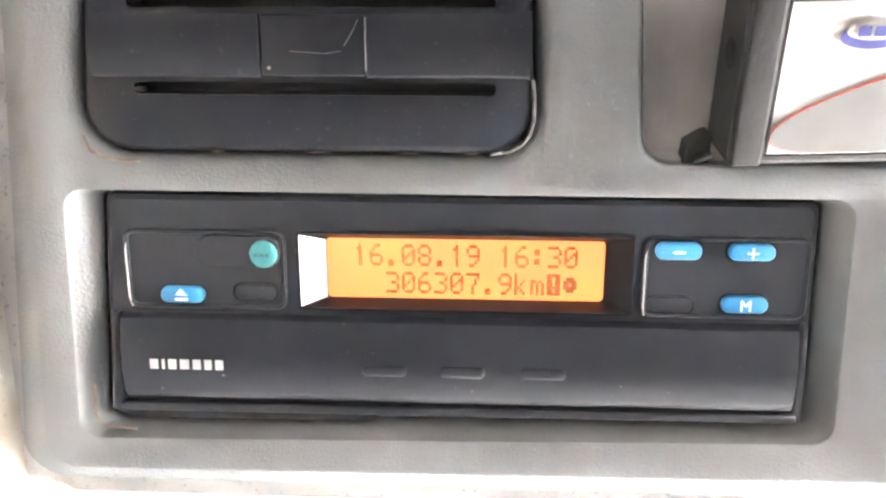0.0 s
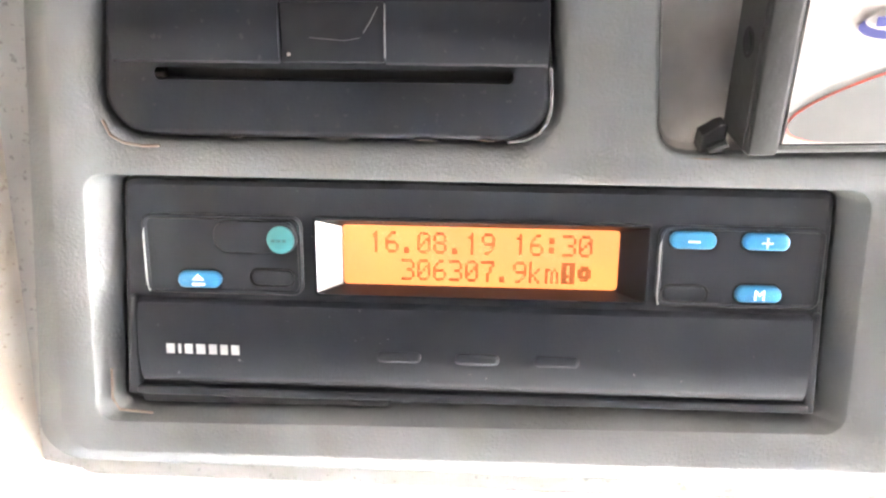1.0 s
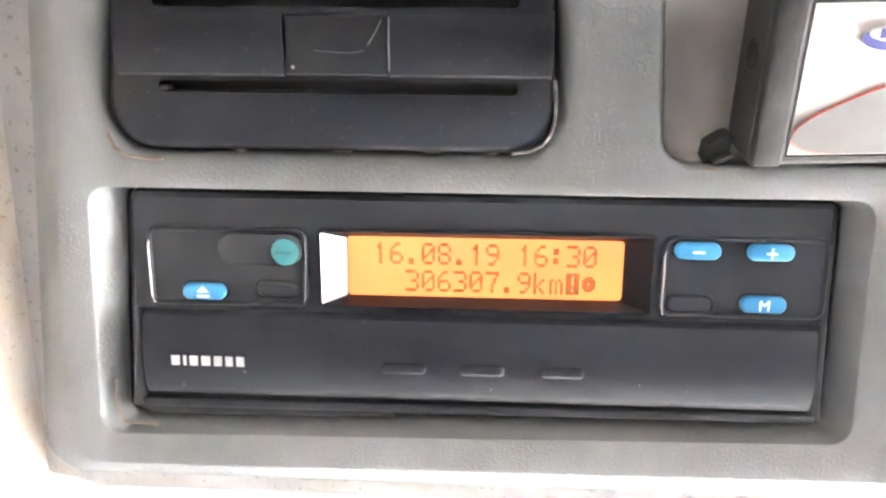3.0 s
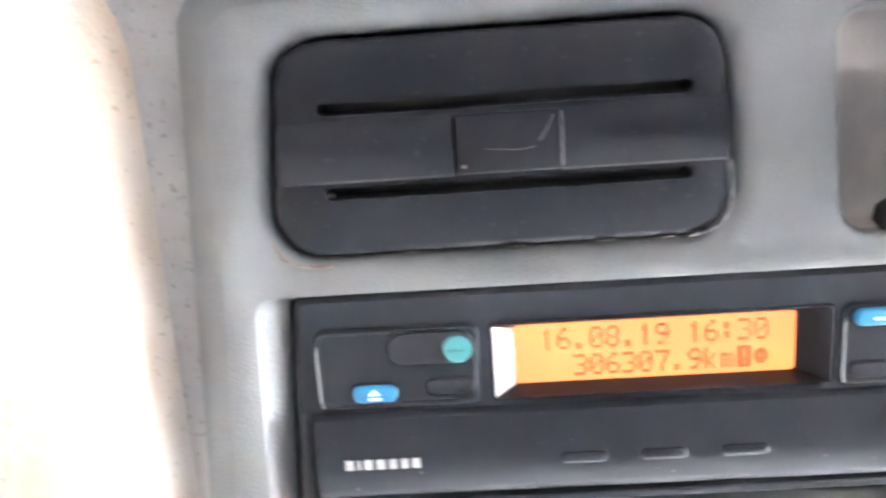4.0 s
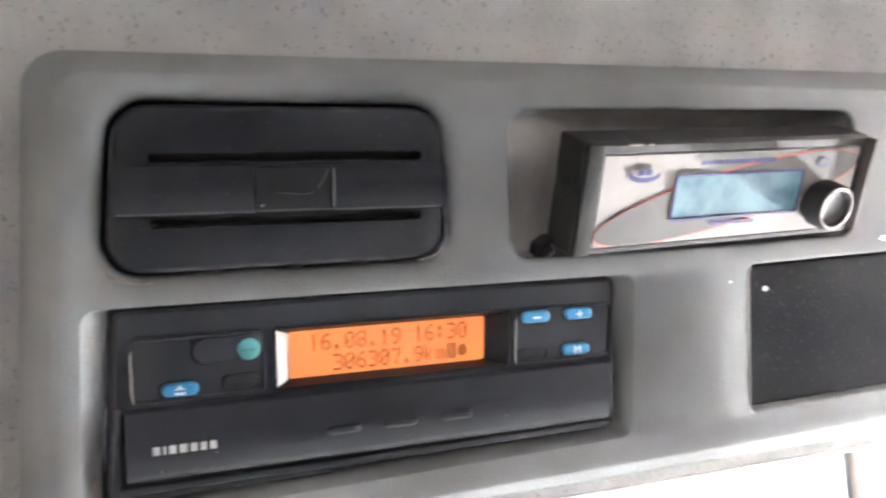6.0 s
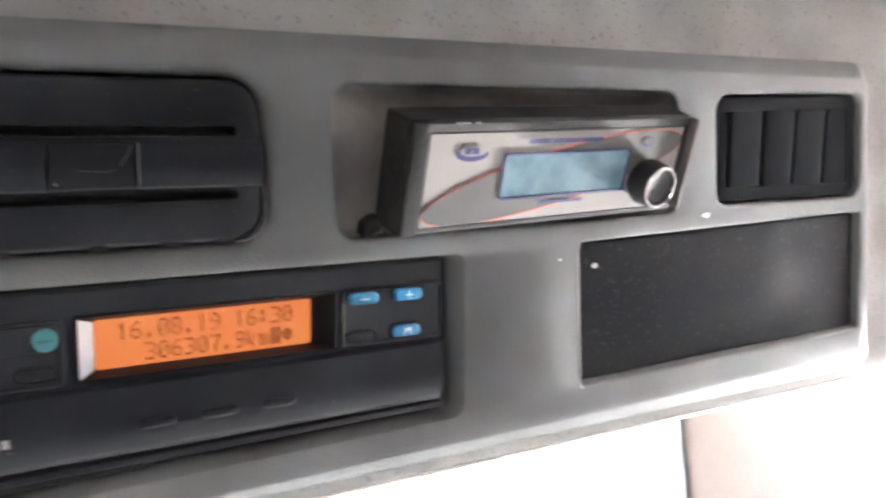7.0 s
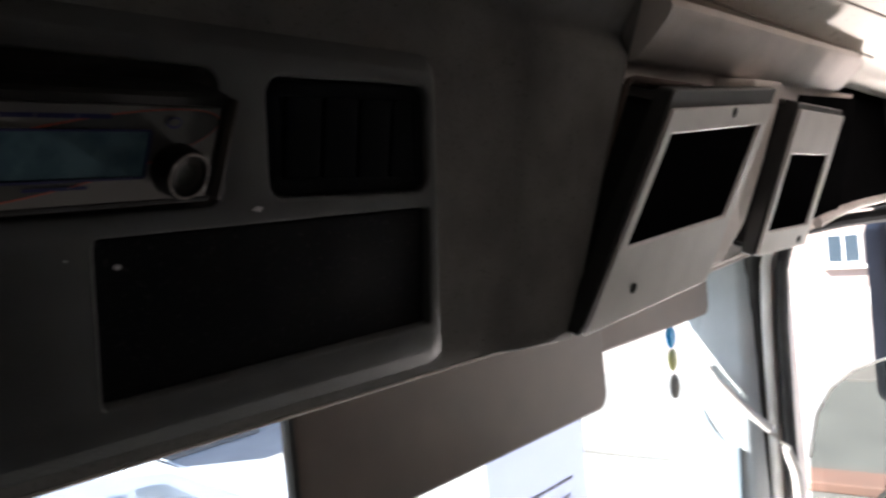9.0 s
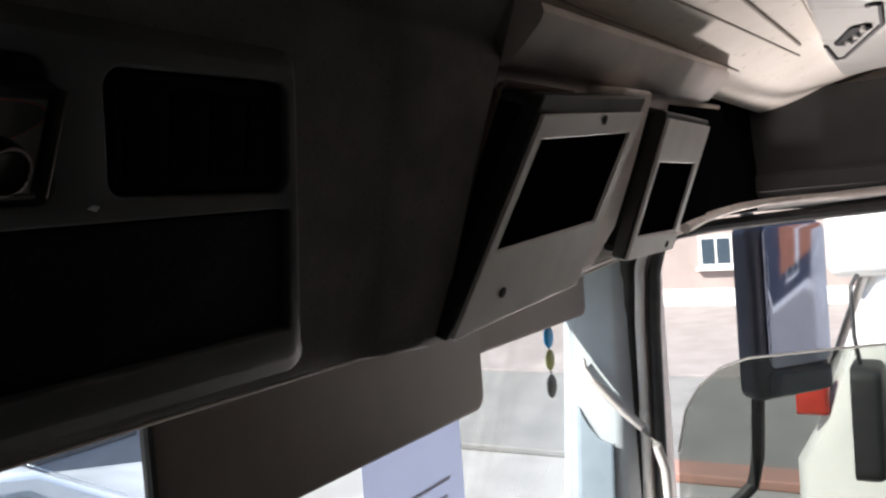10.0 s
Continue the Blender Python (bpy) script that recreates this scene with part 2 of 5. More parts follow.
BLUEBEAD = mat("bright_blue_tag", (0.02, 0.38, 0.85), 0.4)
OLIVEBEAD = mat("olive_tag", (0.5, 0.52, 0.2), 0.5)
GREYBEAD = mat("grey_tag", (0.22, 0.22, 0.21), 0.5)


# ---- mesh helpers ----
def part(name, bm, material, parent=None, label="", smooth=True, sharp=35):
    """Links a bmesh as one mesh object, under a thing or a part."""
    bmesh.ops.recalc_face_normals(bm, faces=bm.faces)
    me = bpy.data.meshes.new(name)
    for f in bm.faces:
        f.smooth = smooth
    if smooth:
        for e in bm.edges:
            if len(e.link_faces) == 2 and e.calc_face_angle(0) > radians(sharp):
                e.smooth = False
    bm.to_mesh(me)
    bm.free()
    me.materials.append(material)
    ob = new(name, me)
    if parent:
        ob.parent = parent
    if label:
        tagged(ob, label)
    return ob


def thing(name, m, label, category, group="", kind=""):
    ob = new(name)
    ob.empty_display_size = 0.02
    ob.matrix_world = m
    return tagged(ob, label, category, group, kind)


def structure(name, bm, material, m=None, label="", smooth=True):
    ob = part(name, bm, material, smooth=smooth)
    if m is not None:
        ob.matrix_world = m
    return tagged(ob, label, "", "", "structure")


def rounded(corners, r, n=6):
    """A convex outline in x, z with rounded corners; r: one radius or one for each corner."""
    out, k = [], len(corners)
    rs = r if isinstance(r, (list, tuple)) else [r] * k
    for i in range(k):
        p, a, b = (Vector(corners[j % k]) for j in (i, i - 1, i + 1))
        u, v = (a - p).normalized(), (b - p).normalized()
        half = u.angle(v) / 2
        cut = rs[i] / math.tan(half)
        mid = p + (u + v).normalized() * (rs[i] / math.sin(half))
        s, e = p + u * cut - mid, p + v * cut - mid
        turn = s.angle_signed(e)
        for j in range(n + 1):
            ang = -turn * j / n
            out.append((mid.x + s.x * math.cos(ang) - s.y * math.sin(ang), mid.y + s.x * math.sin(ang) + s.y * math.cos(ang)))
    return out


def rect(x0, x1, z0, z1, r=0.0, n=5):
    c = [(x0, z1), (x1, z1), (x1, z0), (x0, z0)]
    return rounded(c, r, n) if r else c


def inset(loop, d):
    """The outline moved inwards by d (outwards: minus)."""
    k, out = len(loop), []
    area = sum(loop[i - 1][0] * loop[i][1] - loop[i][0] * loop[i - 1][1] for i in range(k))
    sgn = 1 if area > 0 else -1
    for i in range(k):
        p, a, b = (Vector(loop[j % k]) for j in (i, i - 1, i + 1))
        u, v = p - a, b - p
        u = u.normalized() if u.length > 1e-7 else v.normalized()
        v = v.normalized() if v.length > 1e-7 else u
        nu, nv = Vector((-u.y, u.x)), Vector((-v.y, v.x))
        m = (nu + nv)
        m = m / max(0.3, m.dot(m) / 2)
        out.append((p.x + m.x * d * sgn, p.y + m.y * d * sgn))
    return out


def ring_walls(bm, loops, cap_first=False, cap_last=False):
    """Quads between outlines, each given as ([(x, z)...], y)."""
    rows = [[bm.verts.new((x, y, z)) for x, z in loop] for loop, y in loops]
    for a, b in zip(rows, rows[1:]):
        for i in range(len(a)):
            bm.faces.new((a[i - 1], a[i], b[i], b[i - 1]))
    if cap_first:
        bm.faces.new(rows[0])
    if cap_last:
        bm.faces.new(rows[-1])
    return rows


def slab(loop, front, back, edge=0.001, bm=None, steps=3):
    """A plate with the outline loop, from y = back to y = front, with a rounded front edge."""
    bm = bm or bmesh.new()
    loops = [(loop, back)]
    for i in range(steps + 1):
        a = math.pi / 2 * i / steps
        loops.append((inset(loop, edge * (1 - math.cos(a))), front + edge * (1 - math.sin(a))))
    ring_walls(bm, loops, True, True)
    return bm


def box(x0, x1, y0, y1, z0, z1, bevel=0.0, bm=None, segments=2):
    bm = bm or bmesh.new()
    vs = [bm.verts.new((x, y, z)) for x in (x0, x1) for y in (y0, y1) for z in (z0, z1)]
    fs = [bm.faces.new([vs[i] for i in q]) for q in ((0, 1, 3, 2), (4, 6, 7, 5), (0, 4, 5, 1), (2, 3, 7, 6), (0, 2, 6, 4), (1, 5, 7, 3))]
    if bevel:
        es = list({e for f in fs for e in f.edges})
        bmesh.ops.bevel(bm, geom=es, offset=bevel, segments=segments, profile=0.5, affect="EDGES")
    return bm


def tube(points, r, bm=None, n=10, closed=False, flat=1.0):
    """A round bar along points; r is one radius or one for each point."""
    bm = bm or bmesh.new()
    pts = [Vector(p) for p in points]
    rows, k = [], len(pts)
    for i, p in enumerate(pts):
        t = (pts[min(i + 1, k - 1)] - pts[max(i - 1, 0)]).normalized()
        up = Vector((0, 0, 1)) if abs(t.z) < 0.9 else Vector((0, 1, 0))
        a = t.cross(up).normalized()
        b = t.cross(a).normalized()
        rows.append([bm.verts.new(p + (a * math.cos(q) + b * math.sin(q) * flat) * (r[i] if isinstance(r, (tuple, list)) else r)) for q in (2 * math.pi * j / n for j in range(n))])
    for a, b in zip(rows, rows[1:]):
        for j in range(n):
            bm.faces.new((a[j - 1], a[j], b[j], b[j - 1]))
    bm.faces.new(rows[0])
    bm.faces.new(rows[-1])
    return bm


def sweep(profile, xs, bm=None, shift=None):
    """A sheet: the profile [(y, z)...] drawn along x; shift(x) moves it in y."""
    bm = bm or bmesh.new()
    rows = [[bm.verts.new((x, y + (shift(x) if shift else 0), z)) for y, z in profile] for x in xs]
    for a, b in zip(rows, rows[1:]):
        for i in range(len(profile) - 1):
            bm.faces.new((a[i], a[i + 1], b[i + 1], b[i]))
    return bm


def thicken(ob, d):
    """Gives a sheet real thickness."""
    s = ob.modifiers.new("thickness", "SOLIDIFY")
    s.thickness, s.offset = d, -1
    return ob


def fill_plate(outer, holes, y, bm):
    """A flat plate in x, z with holes. Returns nothing; its edge vertices are shared with no walls."""
    edges = []
    for loop in (outer, *holes):
        vs = [bm.verts.new((x, y, z)) for x, z in loop]
        edges += [bm.edges.new((vs[i - 1], vs[i])) for i in range(len(vs))]
    bmesh.ops.triangle_fill(bm, use_beauty=True, use_dissolve=False, edges=edges, normal=(0, -1, 0))


def revolve(profile, n=28, bm=None):
    """A turned shape about y: profile [(radius, y)...]."""
    bm = bm or bmesh.new()
    rows = [[bm.verts.new((r * math.cos(2 * math.pi * j / n), y, r * math.sin(2 * math.pi * j / n))) for j in range(n)] for r, y in profile]
    for a, b in zip(rows, rows[1:]):
        for j in range(n):
            bm.faces.new((a[j - 1], a[j], b[j], b[j - 1]))
    bm.faces.new(rows[0])
    bm.faces.new(rows[-1])
    return bm


def bar_parts(name, material, parent, label, *line):
    """The bars of one line of print, each a part of its own."""
    x0, z, h, y, widths = line
    for w in widths:
        part(name, box(x0, x0 + w, y - 0.0001, y, z - h / 2, z + h / 2), material, parent, label, False)
        x0 += w + h * 0.35


def bars(x0, x1, z, h, y, widths, bm=None):
    """A line of unreadable print as plain bars."""
    bm = bm or bmesh.new()
    x = x0
    for i, w in enumerate(widths):
        if x + w > x1:
            break
        box(x, x + w, y - 0.0001, y, z - h / 2, z + h / 2, bm=bm)
        x += w + h * 0.35
    return bm


# ---- the console face: panel, moulding, upper fascia ----
VENT_A = [(-0.0905, 0.082), (0.0215, 0.082), (0.0245, 0.0235), (-0.0965, 0.0235)]
POCKET = [(0.0445, 0.0795), (0.209, 0.0805), (0.2155, 0.0255), (0.0475, 0.0235)]
VENT_B = [(0.232, 0.080), (0.3375, 0.083), (0.3465, 0.0275), (0.239, 0.0275)]
COVER = [(0.158, 0.0165), (0.348, 0.0210), (0.3575, -0.0450), (0.1635, -0.0490)]
SLOT = [(-0.1008, 0.0165), (0.1022, 0.0162), (0.1040, -0.0520), (-0.1040, -0.0560)]
FRONT = [(-0.1025, 0.0885), (0.3405, 0.0890), (0.3665, -0.0595), (-0.1140, -0.0645)]
RIM = [(-0.1130, 0.0955), (0.3520, 0.0980), (0.3740, -0.0682), (-0.1225, -0.0687)]


def instrument_panel():
    bm = bmesh.new()
    n = 7
    front, rim = rounded(FRONT, 0.009, n), rounded(RIM, 0.013, n)
    holes = []
    for corners, r, depth, draft, lip in ((VENT_A, 0.014, 0.022, 0.001, 0.0062), (POCKET, 0.008, 0.006, 0.0006, 0.0014), (VENT_B, 0.009, 0.016, 0.001, 0.0020), (COVER, 0.003, 0.006, 0.0008, 0.0016)):
        mouth = inset(rounded(corners, r, n), -lip * 0.7)
        loops = [(mouth, 0.0)]
        for k in range(1, 5):
            a = math.pi / 2 * k / 4
            loops.append((inset(mouth, lip * math.sin(a)), lip * (1 - math.cos(a))))
        loops.append((inset(mouth, lip + draft), depth))
        ring_walls(bm, loops)
        holes.append(mouth)
    # the tachograph's slot has a broad sloping wall
    mouth = rounded(SLOT, 0.006, n)
    inner = rounded([(-0.0922, 0.0150), (0.0955, 0.0150), (0.0970, -0.0490), (-0.0970, -0.0520)], 0.004, n)
    soft = [(x * 0.85 + u * 0.15, z * 0.85 + v * 0.15) for (x, z), (u, v) in zip(mouth, inner)]
    ring_walls(bm, [(mouth, 0.0), (inset(mouth, 0.0006), 0.0003), (soft, 0.0016), (inset(inner, -0.0006), 0.0075), (inner, 0.03)])
    holes.append(mouth)
    fill_plate(front, holes, 0.0, bm)
    edge = [(x * 0.93 + u * 0.07, z * 0.93 + v * 0.07) for (x, z), (u, v) in zip(front, rim)]
    ring_walls(bm, [(front, 0.0), (edge, 0.0003), (inset(rim, 0.0014), 0.0082), (rim, 0.0098), (rim, 0.013)])
    # the lower bevel is shallower than the others
    for v in bm.verts:
        if v.co.z < -0.040 and v.co.y < 0.012 and not (-0.105 < v.co.x < 0.105 and v.co.z > -0.058):
            u = min(1.0, (-0.040 - v.co.z) / 0.022)
            v.co.y *= 1.0 - 0.8 * u * u * (3 - 2 * u)
    bmesh.ops.remove_doubles(bm, verts=bm.verts, dist=0.00002)
    return structure("instrument_panel", bm, GREY, FACE, "grey moulded plastic instrument panel with five openings, scuffed", True)


panel = instrument_panel()

XS = [-0.1265, -0.108, 0.10, 0.348, 0.40, 0.432, 0.440, 0.448, 0.50, 0.556]


def swell(x):
    """How far the moulding stands forward past the crease beside the panel."""
    return 0.0 if x < 0.436 else -0.0038 if x < 0.444 else -0.0062 - (x - 0.448) * 0.06


def foot(x, z=-0.08):
    """Below the panel the moulding stands further forward."""
    return 0.0052 if x > -0.115 and z < -0.06 else 0.0


def slant(x, z):
    """The moulding's right-hand end leans: it is shorter at the foot, and drawn in again above the groove."""
    return x if x < 0.45 else 0.448 + (x - 0.448) * ((0.502 + (z + 0.078) * 0.25 - 1.05 * max(0.0, z - 0.128) - 0.448) / 0.108)


def left_edge(z):
    """Where the moulding meets the side trim; above the panel's corner it sweeps outwards."""
    return -0.1265 - 18.0 * max(0.0, z - 0.078) ** 2


def console_moulding():
    bm = bmesh.new()
    vs = [-0.0742, -0.064, 0.05, 0.06, 0.067, 0.072, 0.078, 0.088, 0.094, 0.1, 0.106, 0.112, 0.118]
    for i in range(len(XS) - 1):
        for j in range(len(vs) - 1):
            if XS[i] >= -0.109 and XS[i + 1] <= 0.349 and 1 <= j <= 6:
                continue
            q = [(slant(XS[a], vs[b]) if a else left_edge(vs[b]), 0.0102 + swell(XS[a]) - foot(XS[a], vs[b]), vs[b]) for a, b in ((i, j), (i + 1, j), (i + 1, j + 1), (i, j + 1))]
            bm.faces.new([bm.verts.new(p) for p in q])
    # rounded lower lip and the underside that runs forward to the windscreen
    lip = [(0.0102, -0.0742), (0.0108, -0.0754), (0.0122, -0.0762), (0.02, -0.0766), (0.12, -0.085), (0.27, -0.13)]
    before = set(bm.verts)
    sweep(lip, XS, bm, lambda x: swell(x) - foot(x))
    # upper edge rolling into the groove under the fascia
    sweep([(0.0102, 0.118), (0.0112, 0.1215), (0.0128, 0.1255), (0.0132, 0.129), (0.0118, 0.1325), (0.0085, 0.137), (0.003, 0.144), (-0.005, 0.157), (-0.022, 0.19)], XS, bm, swell)
    for v in bm.verts:
        if v not in before:
            v.co.x = slant(v.co.x, v.co.z) if v.co.x > -0.12 else left_edge(v.co.z)
    # right-hand end
    s = swell(0.556)
    ends = [(0.005 + s, -0.0742), (0.0102 + s, 0.118), (-0.024 + s, 0.19), (0.06, 0.19), (0.06, -0.085)]
    bm.faces.new([bm.verts.new((slant(0.556, z), y, z)) for y, z in ends])
    bmesh.ops.remove_doubles(bm, verts=bm.verts, dist=0.00005)
    return structure("console_moulding", bm, FELT, FACE, "beige grained moulding round the panel, speckled with dirt")


console_moulding()

# added dark sheet out of view; keeps ceiling light off the panel
bm = sweep([(-0.020, 0.188), (-0.05, 0.203), (-0.10, 0.218), (-0.60, 0.335), (-1.28, 0.492)], [-0.33, -0.1, 0.2, 0.4, 0.494])
bm.faces.new([bm.verts.new((0.494, y, z)) for y, z in ((-0.020, 0.188), (-0.05, 0.203), (-0.10, 0.218), (-0.60, 0.335), (-1.28, 0.492), (-1.28, 0.55), (0.05, 0.335), (0.05, 0.188))])
structure("overhead_baffle", bm, SHELLDARK, FACE, "dark grey unseen baffle above the console, cutting light from the ceiling")

# light along the console's lower lip, drawn as a thin pale strip
strip = [(-0.118 + k * 0.0612, 0.0062 + swell(-0.118 + k * 0.0612), -0.0763) for k in range(11)] + [(0.56 + k * 0.075, 0.0105, -0.0772 + 0.062 * k * 0.075) for k in range(10)]
structure("lip_light", tube(strip, 0.0011, n=6), TRIM, FACE, "thin pale strip drawn as the light along the console's lower lip")

# side trim that curves from the console to the driver's door
plan = [(-0.1265, 0.0102), (-0.1276, 0.0092), (-0.1292, 0.0070), (-0.1315, 0.0040), (-0.1345, 0.0005), (-0.1385, -0.0032), (-0.1435, -0.0066), (-0.150, -0.0094), (-0.160, -0.0120), (-0.175, -0.0140), (-0.195, -0.016), (-0.235, -0.028), (-0.265, -0.052), (-0.288, -0.10), (-0.30, -0.2), (-0.305, -0.7)]
bm = bmesh.new()
levels = [-0.16, -0.12, -0.0765, -0.074, -0.03, 0.02, 0.05, 0.06, 0.067, 0.072, 0.078, 0.088, 0.094, 0.1, 0.106, 0.112, 0.118, 0.124, 0.131]
def trim_point(x, y, z):
    """Above the panel's corner the step beside the console fades into the flat moulding."""
    k = min(1.0, max(0.0, (z - 0.075) / 0.05))
    return (x + left_edge(z) + 0.1265, y * (1 - k) + (0.0102 - 0.6 * max(0.0, -0.1265 - x) ** 1.25 * 2.0) * k + (0.02 if z < -0.1 else 0.0), z)


rows = [[bm.verts.new(trim_point(x, y, z)) for x, y in plan] for z in levels]
for a, b in zip(rows, rows[1:]):
    for i in range(len(plan) - 1):
        bm.faces.new((a[i], a[i + 1], b[i + 1], b[i]))
structure("side_trim", bm, SIDE, FACE, "cream fabric-covered side trim beside the console, stained")

# centre section with three openings
def lift(x):
    return 0.062 * max(0.0, x - 0.556)


BAYS = [(0.560, 0.745), (0.842, 0.985), (1.012, 1.226)]


def centre_section():
    bm = bmesh.new()
    loops = []
    for k, (x0, x1) in enumerate(BAYS):
        skew = -0.05 if k == 0 else -0.02
        corners = [(x0, 0.1010 if k == 0 else 0.108), (x1, 0.1045 if k == 0 else 0.112), (x1, -0.052 + lift(x1)), (x0 + skew, -0.056 + lift(x0))]
        mouth = rounded(corners, 0.006, 5)
        loops.append(mouth)
        ring_walls(bm, [(mouth, 0.008), (inset(mouth, 0.0015), 0.010), (inset(mouth, 0.003), 0.075)], False, True)
    outer = [(0.545, 0.116), (0.9, 0.124), (1.235, 0.133), (1.235, -0.070 + lift(1.235)), (0.9, -0.070 + lift(0.9)), (0.49, -0.072)]
    fill_plate(outer, loops, 0.008, bm)
    xs = [0.5, 0.7, 0.9, 1.05, 1.235]
    for x0, x1 in zip(xs, xs[1:]):
        a, b = lift(x0), lift(x1)
        prof = [(0.008, -0.071), (0.0085, -0.0735), (0.0115, -0.0765), (0.018, -0.078), (0.12, -0.085), (0.27, -0.13)]
        ra = [bm.verts.new((x0, y, z + a)) for y, z in prof]
        rb = [bm.verts.new((x1, y, z + b)) for y, z in prof]
        for i in range(len(prof) - 1):
            bm.faces.new((ra[i], ra[i + 1], rb[i + 1], rb[i]))
    # raised pier between the first two bays
    pier = slab(rounded([(0.745, 0.118), (0.822, 0.121), (0.817, 0.05), (0.807, -0.01), (0.768, -0.047), (0.70, -0.050)], 0.006, 4), -0.012, 0.009, 0.004)
    for v in pier.verts:
        if v.co.y < 0.004:
            v.co.y -= 0.097 * (v.co.z + 0.045)
    piece = bpy.data.meshes.new("pier")
    pier.to_mesh(piece)
    bm.from_mesh(piece)
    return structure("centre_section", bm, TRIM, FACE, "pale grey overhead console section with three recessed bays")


centre_section()
# flat black sheet stands in for the third bay's dark inside
structure("bay_dark", slab(rounded([(0.990, 0.118), (1.233, 0.128), (1.233, -0.018), (0.990, -0.034)], 0.004, 4), 0.002, 0.007, 0.001), BAYBLACK, FACE, "flat black sheet across the third bay, drawn for its dark inside")

structure("bay_liner", tube([(0.5050, 0.003, -0.053), (0.5215, 0.002, -0.005), (0.5390, 0.001, 0.045), (0.5570, 0.0, 0.096), (0.5610, 0.0, 0.1015), (0.5680, 0.0, 0.1035), (0.62, 0.001, 0.1045), (0.70, 0.003, 0.106)], 0.0028, n=8), LINERBROWN, FACE, "brown frayed liner round the mouth of the first bay")
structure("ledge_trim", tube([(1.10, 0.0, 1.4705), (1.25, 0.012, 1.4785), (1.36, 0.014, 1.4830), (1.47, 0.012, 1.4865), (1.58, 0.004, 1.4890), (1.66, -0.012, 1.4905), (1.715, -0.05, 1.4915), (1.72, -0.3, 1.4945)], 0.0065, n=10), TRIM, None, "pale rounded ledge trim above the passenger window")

bm = bmesh.new()
xs = [0.557, 0.7, 0.85, 1.0, 1.1, 1.135, 1.15]
prof = [(0.012, 0.114), (-0.002, 0.1150), (-0.0065, 0.1175), (-0.0150, 0.1290), (-0.0260, 0.146), (-0.0275, 0.153), (-0.024, 0.159), (0.02, 0.162)]
rows = [[bm.verts.new((x, y + (0.01 if x > 1.12 else 0), z + 0.028 * (x - 0.556))) for y, z in prof] for x in xs]
for a, b in zip(rows, rows[1:]):
    for i in range(len(prof) - 1):
        bm.faces.new((a[i], a[i + 1], b[i + 1], b[i]))
bm.faces.new(rows[-1])
bm.faces.new(rows[0])
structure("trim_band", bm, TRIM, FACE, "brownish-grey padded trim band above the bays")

# ---- the cab shell ----
def shell_box(name, material, label, *size):
    return structure(name, box(*size), material, None, label, False)


def wall_with_opening(name, material, label, x0, x1, ys, zs):
    """A side wall of thickness x0..x1, from ys[0] to ys[3] and zs[0] to zs[3], with one opening."""
    bm = bmesh.new()
    for i in range(3):
        for j in range(3):
            if (i, j) != (1, 1):
                box(x0, x1, ys[i], ys[i + 1], zs[j], zs[j + 1], bm=bm)
    return structure(name, bm, material, None, label, False)


shell_box("floor", FLOORMAT, "dark rubber cab floor", -0.4, 1.85, -1.35, 0.9, -0.04, 0.0)
# unseen rear and left walls stay dark and closed to dim the console
shell_box("wall_rear", SHELLDARK, "dark grey rear wall of the cab", -0.4, 1.85, -1.4, -1.35, 0.0, 1.8)
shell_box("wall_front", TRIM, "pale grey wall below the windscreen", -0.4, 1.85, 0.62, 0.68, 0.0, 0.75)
shell_box("wall_left", SHELLDARK, "dark grey driver's door side of the cab", -0.37, -0.33, -1.35, 0.36, 0.0, 1.8)
# dashboard sheet out of view, added to bounce sunlight up to the ceiling
bm = sweep([(0.70, 0.70), (0.60, 0.755), (0.40, 0.765), (0.08, 0.76), (0.045, 0.745), (0.03, 0.70), (0.03, 0.40)], [-0.33, 0.3, 1.0, 1.752])
thicken(structure("dashboard", bm, BOUNCE, None, "unseen grey sheet under the windscreen, added to bounce sunlight to the ceiling"), -0.02)
wall_with_opening("wall_right", TRIM, "pale grey passenger door side of the cab with a window opening", 1.752, 1.80, (-1.35, -0.28, 0.245, 0.30), (0.0, 0.68, 1.485, 1.8))

bm = sweep([(0.012, 1.655), (-0.034, 1.664), (-0.06, 1.672), (-0.1, 1.688), (-0.16, 1.704), (-0.25, 1.722), (-0.4, 1.738), (-1.36, 1.745)], [-0.4, 0.0, 0.556, 0.8, 1.0, 1.2, 1.4, 1.6, 1.752])
ceiling = structure("ceiling", bm, LINER, None, "cream fabric headliner with sewn seams")
thicken(ceiling, -0.02)
shell_box("roof", FASCIA, "roof skin above the headliner", -0.42, 1.86, -1.42, 0.34, 1.80, 1.83)
# added outside brow, never in view; throws the pillar's upper shade
shell_box("shade_brow", FASCIA, "unseen brow ahead of the windscreen, added to shade the pillar", -0.42, 1.86, 0.36, 0.56, 1.43, 1.83)
shell_box("windscreen_header", FASCIA, "dark header above the windscreen", -0.42, 1.86, 0.30, 0.36, 1.42, 1.80)


def ceiling_z(y):
    pts = [(-0.034, 1.664), (-0.06, 1.672), (-0.1, 1.688), (-0.16, 1.704), (-0.25, 1.722), (-0.4, 1.738)]
    for (a, za), (b, zb) in zip(pts, pts[1:]):
        if b <= y <= a:
            return za + (zb - za) * (a - y) / (a - b)
    return 1.664


